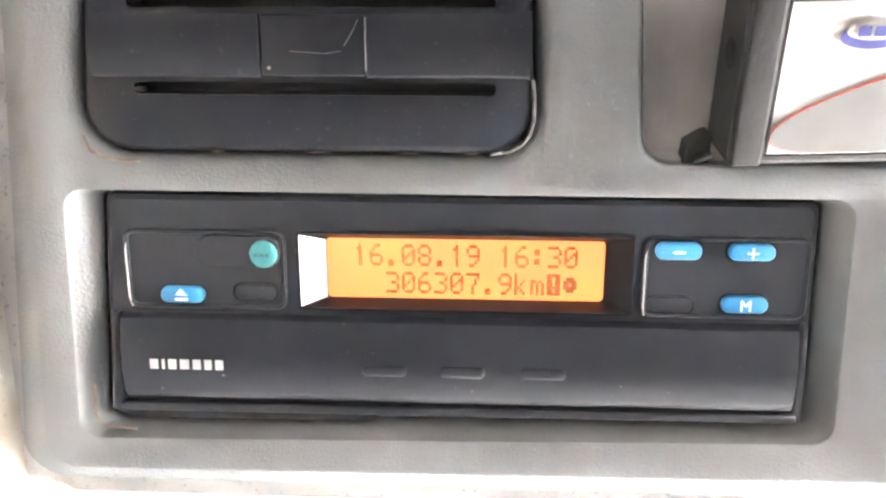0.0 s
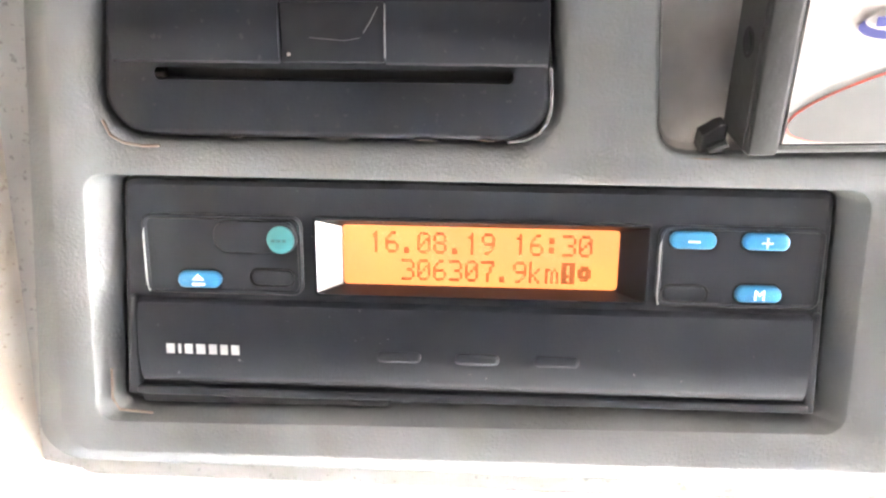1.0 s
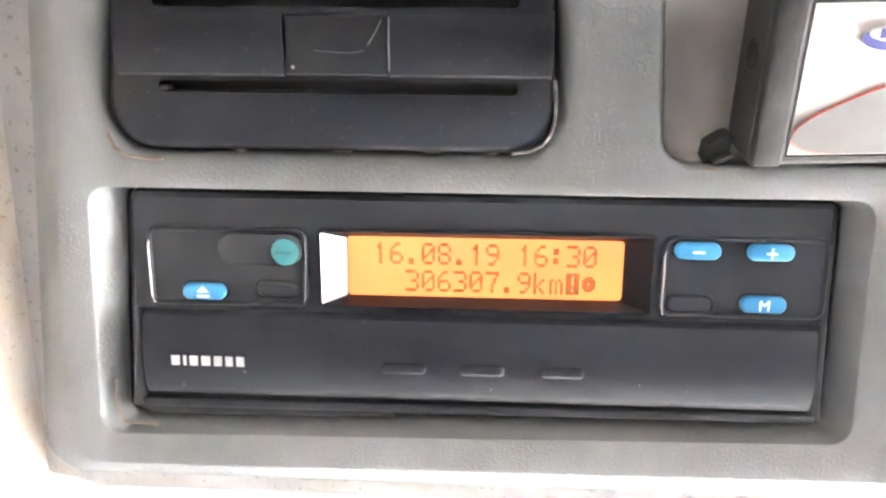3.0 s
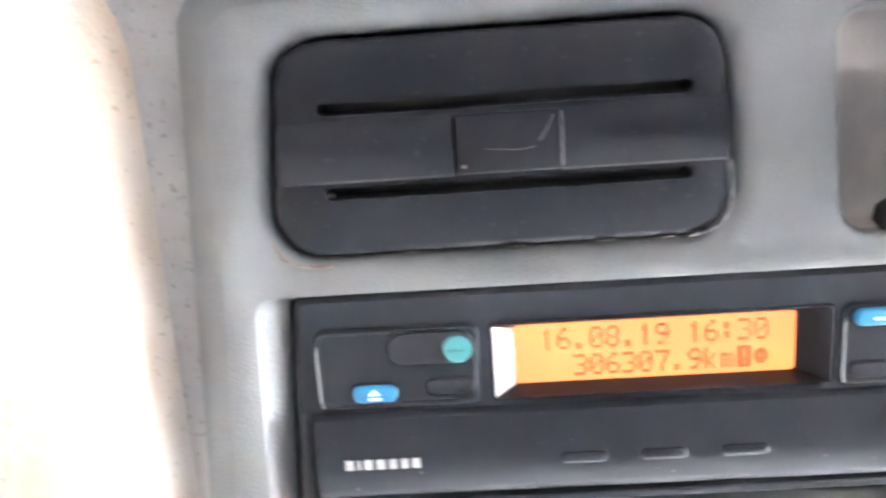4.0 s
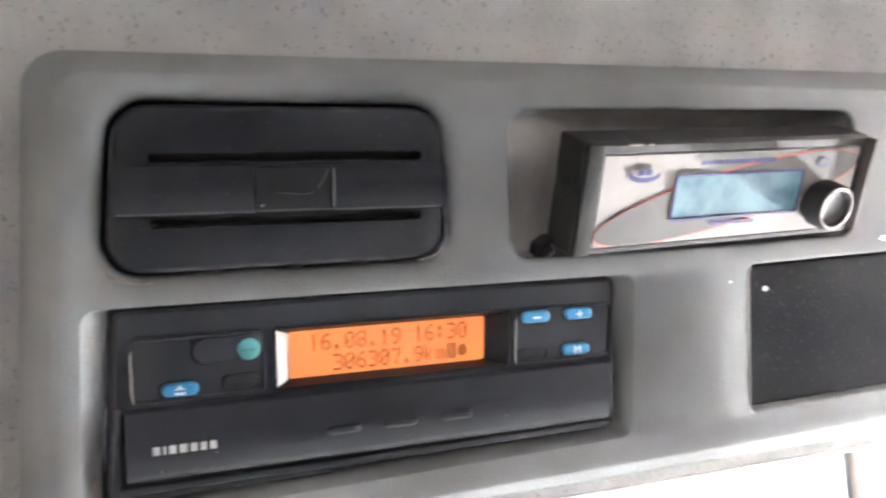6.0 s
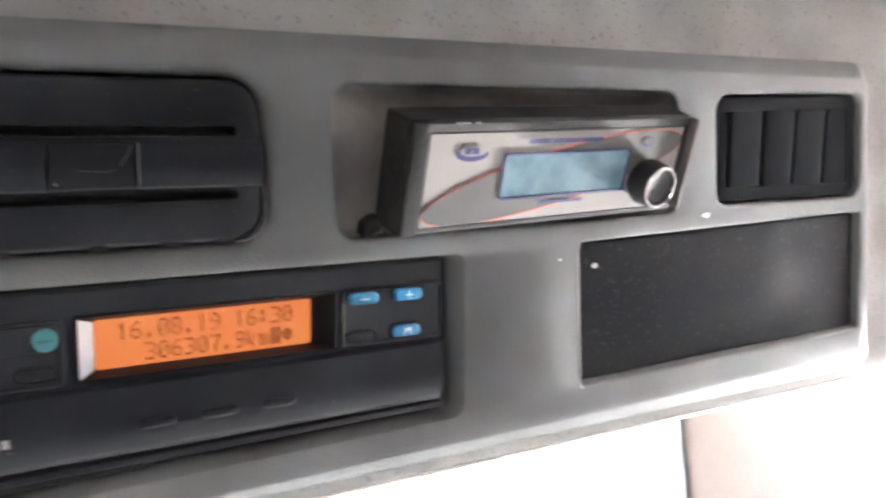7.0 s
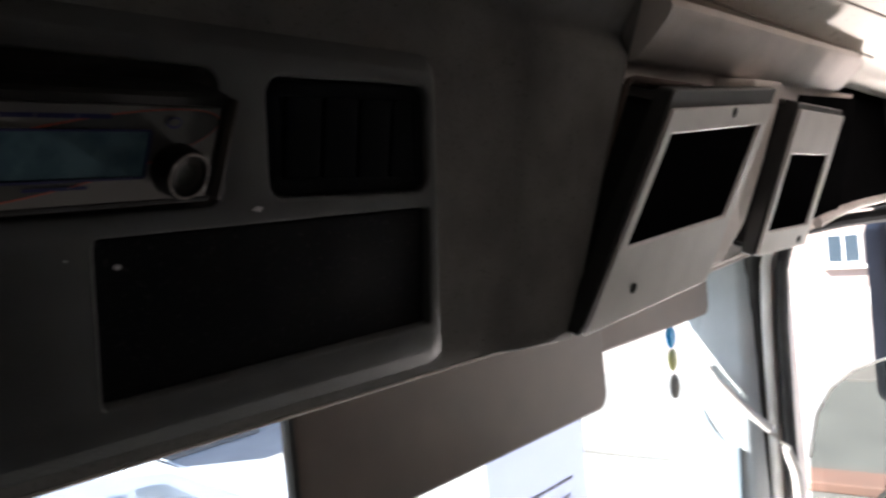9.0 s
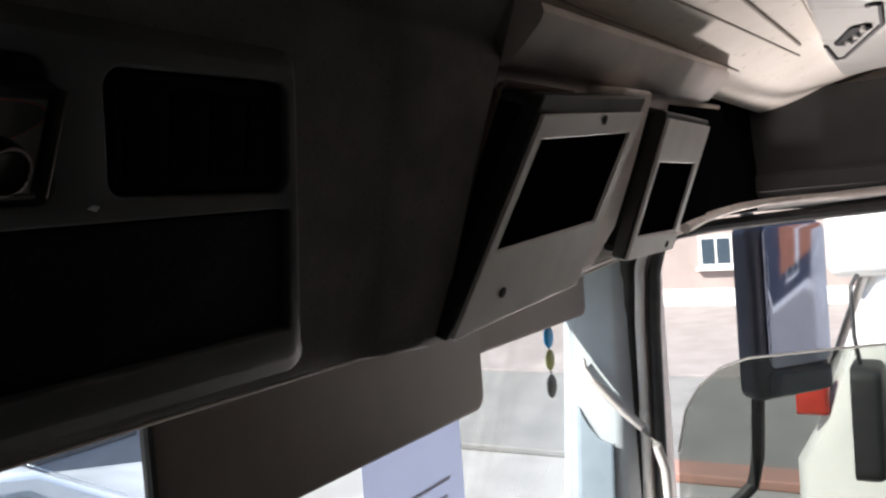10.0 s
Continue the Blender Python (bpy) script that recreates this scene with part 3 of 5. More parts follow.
# seams of the headliner, their crease shade drawn as dark cords
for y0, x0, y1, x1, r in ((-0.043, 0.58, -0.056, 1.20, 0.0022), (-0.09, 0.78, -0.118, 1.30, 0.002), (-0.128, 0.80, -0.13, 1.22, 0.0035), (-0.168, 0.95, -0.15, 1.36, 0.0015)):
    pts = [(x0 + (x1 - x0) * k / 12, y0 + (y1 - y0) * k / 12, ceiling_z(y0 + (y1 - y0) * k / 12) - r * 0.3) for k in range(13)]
    structure("headliner_seam", tube(pts, r * 0.6, n=8), mat("seam_shadow_cord", (0.36, 0.32, 0.28), 0.8), None, "headliner seam, the shade in its crease drawn as a dark cord")

# right-hand door frame, header and pillar
bm = bmesh.new()
prof = [(1.700, 1.690), (1.712, 1.62), (1.735, 1.56), (1.738, 1.545), (1.722, 1.538), (1.722, 1.512), (1.735, 1.500), (1.742, 1.478), (1.752, 1.474)]
ys = [-1.3, -0.6, -0.2, 0.0, 0.12, 0.2]
rows = [[bm.verts.new((x, y, z - 0.012 * max(0.0, y + 0.2))) for x, z in prof] for y in ys]
for a, b in zip(rows, rows[1:]):
    for i in range(len(prof) - 1):
        bm.faces.new((a[i], a[i + 1], b[i + 1], b[i]))
structure("door_header", bm, HEADERGREY, None, "dark grey padded panel with a ledge above the passenger door")
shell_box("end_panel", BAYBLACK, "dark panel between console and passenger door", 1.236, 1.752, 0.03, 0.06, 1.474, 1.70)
bm = bmesh.new()
rows = []
for z in (0.72, 0.9, 1.05, 1.2, 1.3, 1.40, 1.46):
    a, b = 1.645 + 0.16 * (z - 0.95), 1.633 + 0.10 * (z - 0.922)
    plan = [(a + 0.05, 0.452), (a + 0.012, 0.432), (a + 0.003, 0.427), (a, 0.420), (a + 0.003, 0.411), (b + 0.022, 0.325), (b + 0.026, 0.314), (b + 0.034, 0.304), (1.715, 0.295), (1.745, 0.286)]
    rows.append([bm.verts.new((x, y, z)) for x, y in plan])
for a, b in zip(rows, rows[1:]):
    for i in range(len(a) - 1):
        bm.faces.new((a[i], a[i + 1], b[i + 1], b[i]))
# the pillar's lower shade, built as a thin blue-grey sheet
shade_rows = []
for k in range(9):
    u = k / 8
    z = 1.095 - 0.075 * u - 0.02 * math.sin(math.pi * u)
    low = 0.72
    row = []
    for zz in (z, z - 0.004, (z + low) / 2, low):
        a, b = 1.648 + 0.16 * (zz - 0.95), 1.655 + 0.10 * (zz - 0.922)
        row.append((a + (b - a) * u - 0.005, 0.403 - 0.078 * u - 0.0025, zz))
    shade_rows.append(row)
cover = bmesh.new()
grid = [[cover.verts.new(p) for p in row] for row in shade_rows]
for g, h in zip(grid, grid[1:]):
    for k in range(3):
        cover.faces.new((g[k], g[k + 1], h[k + 1], h[k]))
thicken(structure("pillar_shade", cover, PILLARSHADE, None, "blue-grey sheet on the windscreen pillar, shaped as its lower shade"), 0.004)
structure("windscreen_pillar", bm, PILLAR, None, "pale blue-grey trimmed windscreen pillar beside the passenger door")

# door: window frame, rubber, lowered pane, grab handle
frame_line = [(0.262, 0.72), (0.255, 1.0), (0.25, 1.25), (0.243, 1.36), (0.228, 1.41), (0.195, 1.438), (0.12, 1.449), (0.0, 1.457), (-0.3, 1.475), (-0.98, 1.48)]
window = thing("door_window", pose(0, 0, 0), "passenger door window, its grey pane half lowered in a black rubber frame", "door window", "", "structure")
part("rubber_seal", tube([(1.741, y, z) for y, z in frame_line], 0.013, n=10), RUBBER, window, "black rubber door seal")
part("metal_frame", tube([(1.722, y + 0.024, z + 0.010) for y, z in frame_line[:6]] + [(1.735, y, z + 0.026) for y, z in frame_line[6:]], 0.010, n=10), SILVER, window, "pale metal window frame")
part("outer_seal", tube([(1.728, y + 0.052, z + 0.02) for y, z in frame_line[:5]], 0.019, n=12), RUBBER, window)
pane = [(0.235, 0.72), (0.225, 0.98), (0.205, 1.07), (0.175, 1.12), (0.13, 1.16), (0.075, 1.182), (-0.088, 1.203), (-0.40, 1.24), (-0.98, 1.27), (-0.98, 0.72)]
bm = bmesh.new()
for x in (1.764, 1.768):
    bm.faces.new([bm.verts.new((x, y, z)) for y, z in pane])
ob = part("pane", bm, TINT, window, "grey tinted pane", False)
ob.visible_shadow = False
part("pane_edge", tube([(1.766, y, z) for y, z in pane[1:-1]], 0.0028, n=6), BANDWHITE, window, "bright ground glass edge")
bm = tube([(1.672, 0.388, 1.188), (1.640, 0.372, 1.172), (1.627, 0.355, 1.158), (1.635, 0.331, 1.135), (1.650, 0.294, 1.089), (1.665, 0.264, 1.058), (1.680, 0.242, 1.018), (1.690, 0.231, 0.969), (1.692, 0.229, 0.909), (1.70, 0.229, 0.75)], 0.0095, n=12)
tagged(part("grab_handle", bm, PODGREY), "pale grey plastic grab handle on the pillar", "grab handle")

# windscreen
bm = bmesh.new()
for d in (0.0, 0.005):
    bm.faces.new([bm.verts.new(p) for p in ((-0.33, 0.372 + d, 1.42), (1.745, 0.372 + d, 1.42), (1.68, 0.48 + d, 0.75), (-0.33, 0.48 + d, 0.75))])
ob = structure("windscreen", bm, GLASS, None, "clear windscreen glass", False)
ob.visible_shadow = False


# ---- tachograph ----
def tachograph():
    root = thing("tachograph", FACE, "black tachograph with orange display and blue keys in the panel", "tachograph")
    body = rounded([(-0.0917, 0.0148), (0.0948, 0.0148), (0.0962, -0.0480), (-0.0962, -0.0505)], 0.004, 5)
    win = rect(-0.0402, 0.0487, -0.0168, 0.0050, 0.0012, 3)
    bm = bmesh.new()
    ring_walls(bm, [(body, 0.05), (body, 0.0065), (inset(body, 0.0008), 0.0048), (inset(body, 0.0022), 0.004)])
    fill_plate(inset(body, 0.0022), [win], 0.004, bm)
    part("body", bm, BLACK, root)
    # bezel with sloping facets round the display
    lcd = rect(-0.0338, 0.0418, -0.0160, 0.0012, 0.0012, 3)
    bm = bmesh.new()
    ring_walls(bm, [(win, 0.0045), (win, 0.0028), (inset(win, 0.0006), 0.0026), (lcd, 0.0108), (lcd, 0.0125)])
    bezel = part("bezel", bm, GLOSSBLACK, root, "glossy black bezel with bevelled facets", sharp=15)
    # the left facet's bright reflection is painted on as a pale piece
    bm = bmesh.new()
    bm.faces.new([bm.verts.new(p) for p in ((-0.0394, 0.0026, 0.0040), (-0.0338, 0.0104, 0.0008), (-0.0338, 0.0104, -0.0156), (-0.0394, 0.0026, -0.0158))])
    part("end_facet", bm, GLEAM, bezel, "sloping end facet, bright reflection painted as pale silver", False)
    screen = part("display", slab(inset(lcd, -0.0008), 0.0118, 0.014, 0.0002), LCD, root, "glowing orange display with dark dot-matrix characters")
    glyphs = {
        "0": "01110 10001 10011 10101 11001 10001 01110", "1": "00100 01100 00100 00100 00100 00100 00100",
        "3": "11110 00001 00001 00110 00001 00001 11110", "6": "00110 01000 10000 11110 10001 10001 01110",
        "7": "11111 00001 00010 00010 00100 00100 00100", "8": "01110 10001 10001 01110 10001 10001 01110",
        "9": "01110 10001 10001 01111 00001 00010 01100", ".": "00000 00000 00000 00000 00000 01100 01100",
        ":": "00000 01100 01100 00000 01100 01100 00000", "k": "10000 10000 10010 10100 11000 10100 10010",
        "m": "00000 00000 11010 10101 10101 10101 10101", " ": "00000 00000 00000 00000 00000 00000 00000",
        "!": "11111 11011 11011 11011 11111 11011 11111", "o": "00000 01110 11111 11011 11111 01110 00000",
    }
    dx, dz = 0.000735, 0.00088
    for text, x0, z0 in (("16.08.19 16:30", -0.0264, -0.0006), ("306307.9km!o", -0.0176, -0.0084)):
        bm = bmesh.new()
        for i, ch in enumerate(text):
            for r, line in enumerate(glyphs[ch].split()):
                for c, on in enumerate(line):
                    if on == "1":
                        x, z = x0 + (i * 6 + c) * dx, z0 - r * dz
                        vs = [bm.verts.new((x + a * dx * 0.94, 0.0116, z - b * dz * 0.92)) for a, b in ((0, 0), (1, 0), (1, 1), (0, 1))]
                        bm.faces.new(vs)
        part("character_line", bm, INK, screen, "dark dot-matrix characters", False)
    # key fields
    for name, x0, x1 in (("left_key_field", -0.0868, -0.0432), ("right_key_field", 0.0505, 0.0932)):
        outline = rect(x0, x1, -0.0172, 0.0050, 0.003, 5)
        bm = bmesh.new()
        ring_walls(bm, [(outline, 0.0045), (outline, 0.0032), (inset(outline, 0.0005), 0.0026), (inset(outline, 0.0011), 0.0028), (inset(outline, 0.0014), 0.0034)], False, True)
        part(name, bm, BLACK, root)
        # highlight on the field's edge, drawn as a thin pale tube
        part("field_glint", tube([(x0 + 0.0008, 0.0030, 0.0015), (x0 + 0.0005, 0.0027, -0.001), (x0 + 0.0005, 0.0027, -0.0140), (x0 + 0.0010, 0.0030, -0.0166)], 0.00028, n=6), GLEAM, root, "painted highlight along the key field's edge")
    # keys
    def key(name, x, z, w, h, material, label=""):
        return part(name, slab(rect(x - w / 2, x + w / 2, z - h / 2, z + h / 2, h * 0.49, 7), 0.0012, 0.004, 0.0011), material, root, label)

    def collar(x, z, w, h):
        outline = rect(x - w / 2 - 0.0006, x + w / 2 + 0.0006, z - h / 2 - 0.0006, z + h / 2 + 0.0006, h * 0.49 + 0.0005, 7)
        bm = bmesh.new()
        ring_walls(bm, [(outline, 0.0038), (inset(outline, 0.0003), 0.0029), (inset(outline, 0.0009), 0.0037)])
        part("key_collar", bm, DEEP, root)

    spots = (("eject_key", -0.0715, -0.0130), ("minus_key", 0.0592, 0.0012), ("plus_key", 0.0777, 0.0012), ("menu_key", 0.0771, -0.0130))
    keys = {}
    for name, x, z in spots:
        keys[name] = key(name, x, z, 0.0119, 0.0045, BLUE, "sky-blue rubber key with a white mark")
        collar(x, z, 0.0119, 0.0045)
    y0, y1 = 0.0010, 0.0012
    mark = bmesh.new()
    mark.faces.new([mark.verts.new(p) for p in ((-0.0732, y0, -0.0128), (-0.0698, y0, -0.0128), (-0.0715, y0, -0.0110))])
    box(-0.0732, -0.0698, y0, y1, -0.0143, -0.0136, bm=mark)
    part("mark", mark, WHITE, keys["eject_key"], "white eject sign", False)
    part("mark", box(0.0577, 0.0607, y0, y1, 0.0009, 0.0014), WHITE, keys["minus_key"], "white minus sign", False)
    part("mark", box(0.0775, 0.0779, y0, y1, -0.0002, 0.0026, bm=box(0.0763, 0.0791, y0, y1, 0.0010, 0.0014)), WHITE, keys["plus_key"], "white plus sign", False)
    letter = bpy.data.curves.new("menu_letter", "FONT")
    letter.body, letter.size, letter.align_x, letter.align_y = "M", 0.0040, "CENTER", "CENTER"
    letter.extrude = 0.0001
    letter.materials.append(WHITE)
    ob = new("mark", letter)
    ob.parent = keys["menu_key"]
    ob.matrix_basis = pose(0.0771, 0.0010, -0.0130, 90, 0, 0)
    tagged(ob, "white capital letter M")
    for x, z in ((-0.0517, -0.0122), (0.0582, -0.0136)):
        part("blank_key", slab(rect(x - 0.0057, x + 0.0057, z - 0.0021, z + 0.0021, 0.002, 7), 0.0028, 0.004, 0.0005), BLACK, root, "blank black key cover")
        collar(x, z, 0.0118, 0.0044)
    # printer-paper flap with the teal seal
    outline = rect(-0.0672, -0.0444, -0.0052, 0.0036, 0.0042, 7)
    bm = slab(outline, 0.0022, 0.004, 0.0006)
    part("seal_cover", bm, BLACK, root, "rounded black seal cover")
    seal = revolve([(0.0037, 0.0024), (0.0037, 0.0016), (0.0033, 0.0013), (0.001, 0.0012)])
    bmesh.ops.translate(seal, verts=seal.verts, vec=(-0.0488, 0, -0.0012))
    seal = part("seal", seal, TEAL, root, "round teal seal with unreadable print")
    part("print", bars(-0.0512, -0.0464, -0.0013, 0.0008, 0.0011, (0.0011, 0.0013, 0.0011)), mat("seal_print", (0.02, 0.1, 0.11)), seal, "", False)
    # drawer
    prof = [(0.008, -0.0186), (0.0025, -0.0188), (0.0010, -0.0196), (0.0, -0.0225), (-0.0010, -0.0290), (-0.0012, -0.034), (-0.0004, -0.0395), (0.0008, -0.0420), (0.0022, -0.0428), (0.008, -0.0430)]
    bm = sweep(prof, (-0.0888, 0.0, 0.0915))
    for x in (-0.0888, 0.0915):
        bm.faces.new([bm.verts.new((x, y, z)) for y, z in prof])
    bmesh.ops.remove_doubles(bm, verts=bm.verts, dist=0.00001)
    drawer = part("drawer", bm, MATTBLACK, root, "matt black printer drawer with three grip ribs")
    for x in (-0.0170, 0.0040, 0.0253):
        outline = rect(x - 0.0060, x + 0.0060, -0.0338, -0.0308, 0.0014, 5)
        bm = bmesh.new()
        ring_walls(bm, [(outline, 0.0), (outline, -0.0016), (inset(outline, 0.0004), -0.0019), (inset(outline, 0.0009), -0.0020)], False, True)
        part("grip_rib", bm, MATTBLACK, drawer)
    x = -0.0808
    for wide in (0.0022, 0.0007, 0.0021, 0.0024, 0.0021, 0.0019, 0.0021):
        part("brand_bar", box(x, x + wide, -0.0014, -0.0004, -0.0331, -0.0304), BRANDGREY, drawer, "white bar of the brand mark", False)
        x += wide + 0.0011
    # lower slot and lip
    part("lower_lip", slab(rounded([(-0.0915, -0.0445), (0.0935, -0.0438), (0.0935, -0.0462), (-0.0915, -0.0470)], 0.001, 3), 0.0012, 0.006, 0.0006), BLACK, root)
    part("gap", slab(rounded([(-0.0905, -0.0472), (-0.020, -0.0470), (-0.020, -0.0492), (-0.0905, -0.0500)], 0.0006, 3), 0.0030, 0.006, 0.0004), DEEP, root, "dark gap under the drawer")
    part("side_post", slab(rounded([(-0.0915, -0.018), (-0.0895, -0.018), (-0.0905, -0.0475), (-0.0945, -0.0475)], 0.0008, 3), 0.002, 0.006, 0.0008), BLACK, root)
    part("side_post", slab(rounded([(0.0922, -0.018), (0.0942, -0.018), (0.0955, -0.0465), (0.0922, -0.0465)], 0.0008, 3), 0.002, 0.006, 0.0008), BLACK, root)
    return root


tachograph()


# ---- driver's air vent: two flaps and a roller ----
def roller_vent():
    root = thing("air_vent", FACE, "dusty black air vent with two narrow slots and a middle roller", "air vent")
    mouth = rounded(VENT_A, 0.014, 7)
    shape = inset(mouth, 0.0026)
    bm = bmesh.new()
    ring_walls(bm, [(shape, 0.03), (shape, 0.013), (inset(shape, 0.001), 0.012)], False, True)
    part("housing", bm, DEEP, root)

    slots = [rounded([(-0.0785, zt), (0.0115, zt), (0.0115, zl), (-0.0785, zl)], 0.0013, 5) for zt, zl in ((0.0645, 0.0614), (0.0437, 0.0406))]
    face = inset(shape, 0.0022)
    bm = bmesh.new()
    ring_walls(bm, [(shape, 0.02), (shape, 0.0022), (inset(shape, 0.0006), 0.0007), (inset(shape, 0.0013), 0.0), (face, -0.0004)])
    fill_plate(face, slots, -0.0004, bm)
    for hole in slots:
        ring_walls(bm, [(hole, -0.0004), (hole, 0.0011)])
    bmesh.ops.remove_doubles(bm, verts=bm.verts, dist=0.00001)
    part("front", bm, VENTBLACK, root, "flush front with two narrow slots")
    for hole in slots:
        bm = bmesh.new()
        ring_walls(bm, [(hole, 0.0011), (hole, 0.009)], False, True)
        part("slot", bm, DEEP, root, "dark narrow slot")
    prof = [(0.004, 0.0612), (0.0004, 0.0608), (-0.0013, 0.0590), (-0.0024, 0.0560), (-0.0027, 0.0525), (-0.0024, 0.0490), (-0.0013, 0.0455), (0.0004, 0.0442), (0.004, 0.0438)]
    for x0, x1 in ((-0.0885, -0.0462), (-0.0198, 0.0198)):
        bm = sweep(prof, (x0, (x0 + x1) / 2, x1))
        for x in (x0, x1):
            bm.faces.new([bm.verts.new((x, y, z)) for y, z in prof])
        bmesh.ops.remove_doubles(bm, verts=bm.verts, dist=0.00001)
        part("roller", bm, VENTBLACK, root)
    tab = part("finger_tab", slab(rect(-0.0460, -0.0200, 0.0452, 0.0598, 0.0008, 3), -0.0014, 0.004, 0.0006), mat("worn_tab_plastic", (0.0055, 0.0062, 0.008), 0.5, (0.009, 0.0095, 0.011), 120, spec=0.2), root, "recessed finger tab with pale scratches")
    part("scratch", tube([(-0.0252, -0.00185, 0.0525), (-0.0232, -0.0019, 0.0556), (-0.0218, -0.00185, 0.0585)], 0.00013, n=5), SCRATCH, tab)
    part("scratch", tube([(-0.0199, -0.0024, 0.0465), (-0.0199, -0.0026, 0.0525), (-0.0199, -0.0024, 0.0592)], 0.0002, n=5), SCRATCH, tab)
    part("scratch", tube([(-0.0385, -0.00185, 0.0512), (-0.030, -0.0019, 0.0506), (-0.0262, -0.00185, 0.0512)], 0.00006, n=5), SCRATCH, tab)
    part("dust_speck", revolve([(0.0005, 0.0), (0.0003, -0.0003)], 8), DUST, tab).matrix_basis = pose(-0.0438, -0.0018, 0.0472)
    part("worn_end", slab(rect(-0.0790, -0.0762, 0.0410, 0.0422, 0.0005, 4), 0.0002, 0.003, 0.0004), KNOBCAP, root, "pale worn end of the slot")
    part("scuffed_edge", tube([(0.0206, -0.0001, 0.0445), (0.0211, -0.0001, 0.0385), (0.0210, -0.0001, 0.0345), (0.0200, -0.0001, 0.0308), (0.0180, -0.0001, 0.0283), (0.0150, -0.0001, 0.0268), (0.0105, 0.0, 0.0262)], 0.00045, n=6), SCUFF, root, "pale scuffed edge of the flap")
    part("scuffed_edge", tube([(0.0192, -0.0001, 0.0745), (0.0196, -0.0001, 0.0690)], 0.0003, n=6), SCUFF, root, "pale scuffed edge of the flap")
    grime = tube([(-0.0935, 0.0006, 0.0300), (-0.0915, 0.0, 0.0262), (-0.0880, -0.0002, 0.0243), (-0.0830, -0.0002, 0.0236), (-0.079, 0.0006, 0.0236)], 0.0004, n=8)
    part("grime", grime, GRIME, root, "brown grime in the corner of the opening")
    for x in (-0.06, -0.035, -0.012, 0.004):
        part("edge_wear", box(x, x + 0.003 + (x * 100 % 3) * 0.0008, -0.0007, 0.0005, 0.0262, 0.02635), DUST, root, "pale wear along the lower edge", False)
    return root


roller_vent()


# ---- second vent with upright slats ----
def slat_vent():
    root = thing("air_vent", FACE, "black air vent with four upright slats", "air vent")
    mouth = rounded(VENT_B, 0.009, 7)
    shape = inset(mouth, 0.0022)
    bm = bmesh.new()
    ring_walls(bm, [(shape, 0.03), (shape, 0.0030), (inset(shape, 0.0015), 0.0022), (inset(shape, 0.0062), 0.0026), (inset(shape, 0.0070), 0.0044)], False, True)
    part("housing", bm, SLATBLACK, root)
    for k in range(4):
        x = 0.2468 + k * 0.0231
        outline = rounded([(x, 0.0742), (x + 0.0217, 0.0747), (x + 0.0217 + 0.0018, 0.0340), (x + 0.0018, 0.0335)], 0.0045, 4)
        bm = slab(outline, 0.0030, 0.0060, 0.0006)
        bmesh.ops.rotate(bm, verts=bm.verts, cent=(x + 0.01, 0.0035, 0.05), matrix=Matrix.Rotation(radians(-0.2), 3, "Z"))
        part("slat", bm, SLATBLACK, root)
    return root


slat_vent()

# blank cover plate
cover = thing("blank_cover", FACE, "plain black textured cover plate with a pale paint spot", "cover plate")
part("plate", slab(inset(rounded(COVER, 0.003, 5), 0.0016), 0.0042, 0.009, 0.0008), BLANK, cover)
# glossy highlight beside the plate, painted as a pale bead
part("edge_glint", tube([(0.1585, 0.0004, 0.0152), (0.1574, 0.0002, 0.0125), (0.1624, 0.0002, -0.0440), (0.1634, 0.0003, -0.0484), (0.1655, 0.0006, -0.0496)], 0.0005, n=6), GLEAM, cover, "painted highlight along the plate's left edge")
spot = revolve([(0.0013, 0.0043), (0.0012, 0.0040), (0.0005, 0.0039)], 9)
bmesh.ops.scale(spot, verts=spot.verts, vec=(1.3, 1, 0.9))
bmesh.ops.translate(spot, verts=spot.verts, vec=(0.1705, 0, 0.0045))
part("paint_spot", spot, WHITE, cover, "small white paint spot")

# fine scratches and grime on the panel
rng = random.Random(5)
for k in range(14):
    x, z = (rng.uniform(0.108, 0.152), rng.uniform(-0.04, 0.018)) if k < 9 else (rng.uniform(-0.08, 0.14), rng.uniform(0.0175, 0.022))
    d, t = rng.uniform(0.003, 0.011), rng.uniform(-0.12, 0.12)
    part("scratch", tube([(x, 0.0, z), (x + d / 2, -0.00003, z + d * t), (x + d, 0.0, z + d * t * 1.6)], 0.00007, n=5), SCRATCH, panel)
for pts in ([(-0.0985, 0.0022, -0.040), (-0.0990, 0.0020, -0.049), (-0.0975, 0.0024, -0.0525), (-0.088, 0.0026, -0.0533)], [(0.052, 0.0006, 0.0232), (0.060, 0.0003, 0.0228), (0.069, 0.0006, 0.0230)]):
    part("grime", tube(pts, 0.0004, n=6), GRIME, panel)

# chips of paint on the panel
for x, z, w, h in ((0.2318, 0.0242, 0.0030, 0.0013), (0.1480, 0.0095, 0.0009, 0.0004)):
    bm = slab(rounded([(x - w, z - h * 0.2), (x - w * 0.1, z + h), (x + w, z + h * 0.6), (x + w * 0.5, z - h)], 0.0002, 2), -0.0003, 0.0004, 0.0002)
    ob = part("paint_chip", bm, WHITE)
    ob.matrix_world = FACE
    tagged(ob, "white paint chip on the grey panel", "paint chip", "paint chips")


# ---- display unit in the storage pocket ----
pocket = rounded(POCKET, 0.008, 7)
rear = rounded([(0.0680, 0.0735), (0.203, 0.0745), (0.2085, 0.0300), (0.0690, 0.0280)], 0.008, 7)
middle = [(x * 0.6 + u * 0.4, z * 0.6 + v * 0.4) for (x, z), (u, v) in zip(pocket, rear)]
bm = bmesh.new()
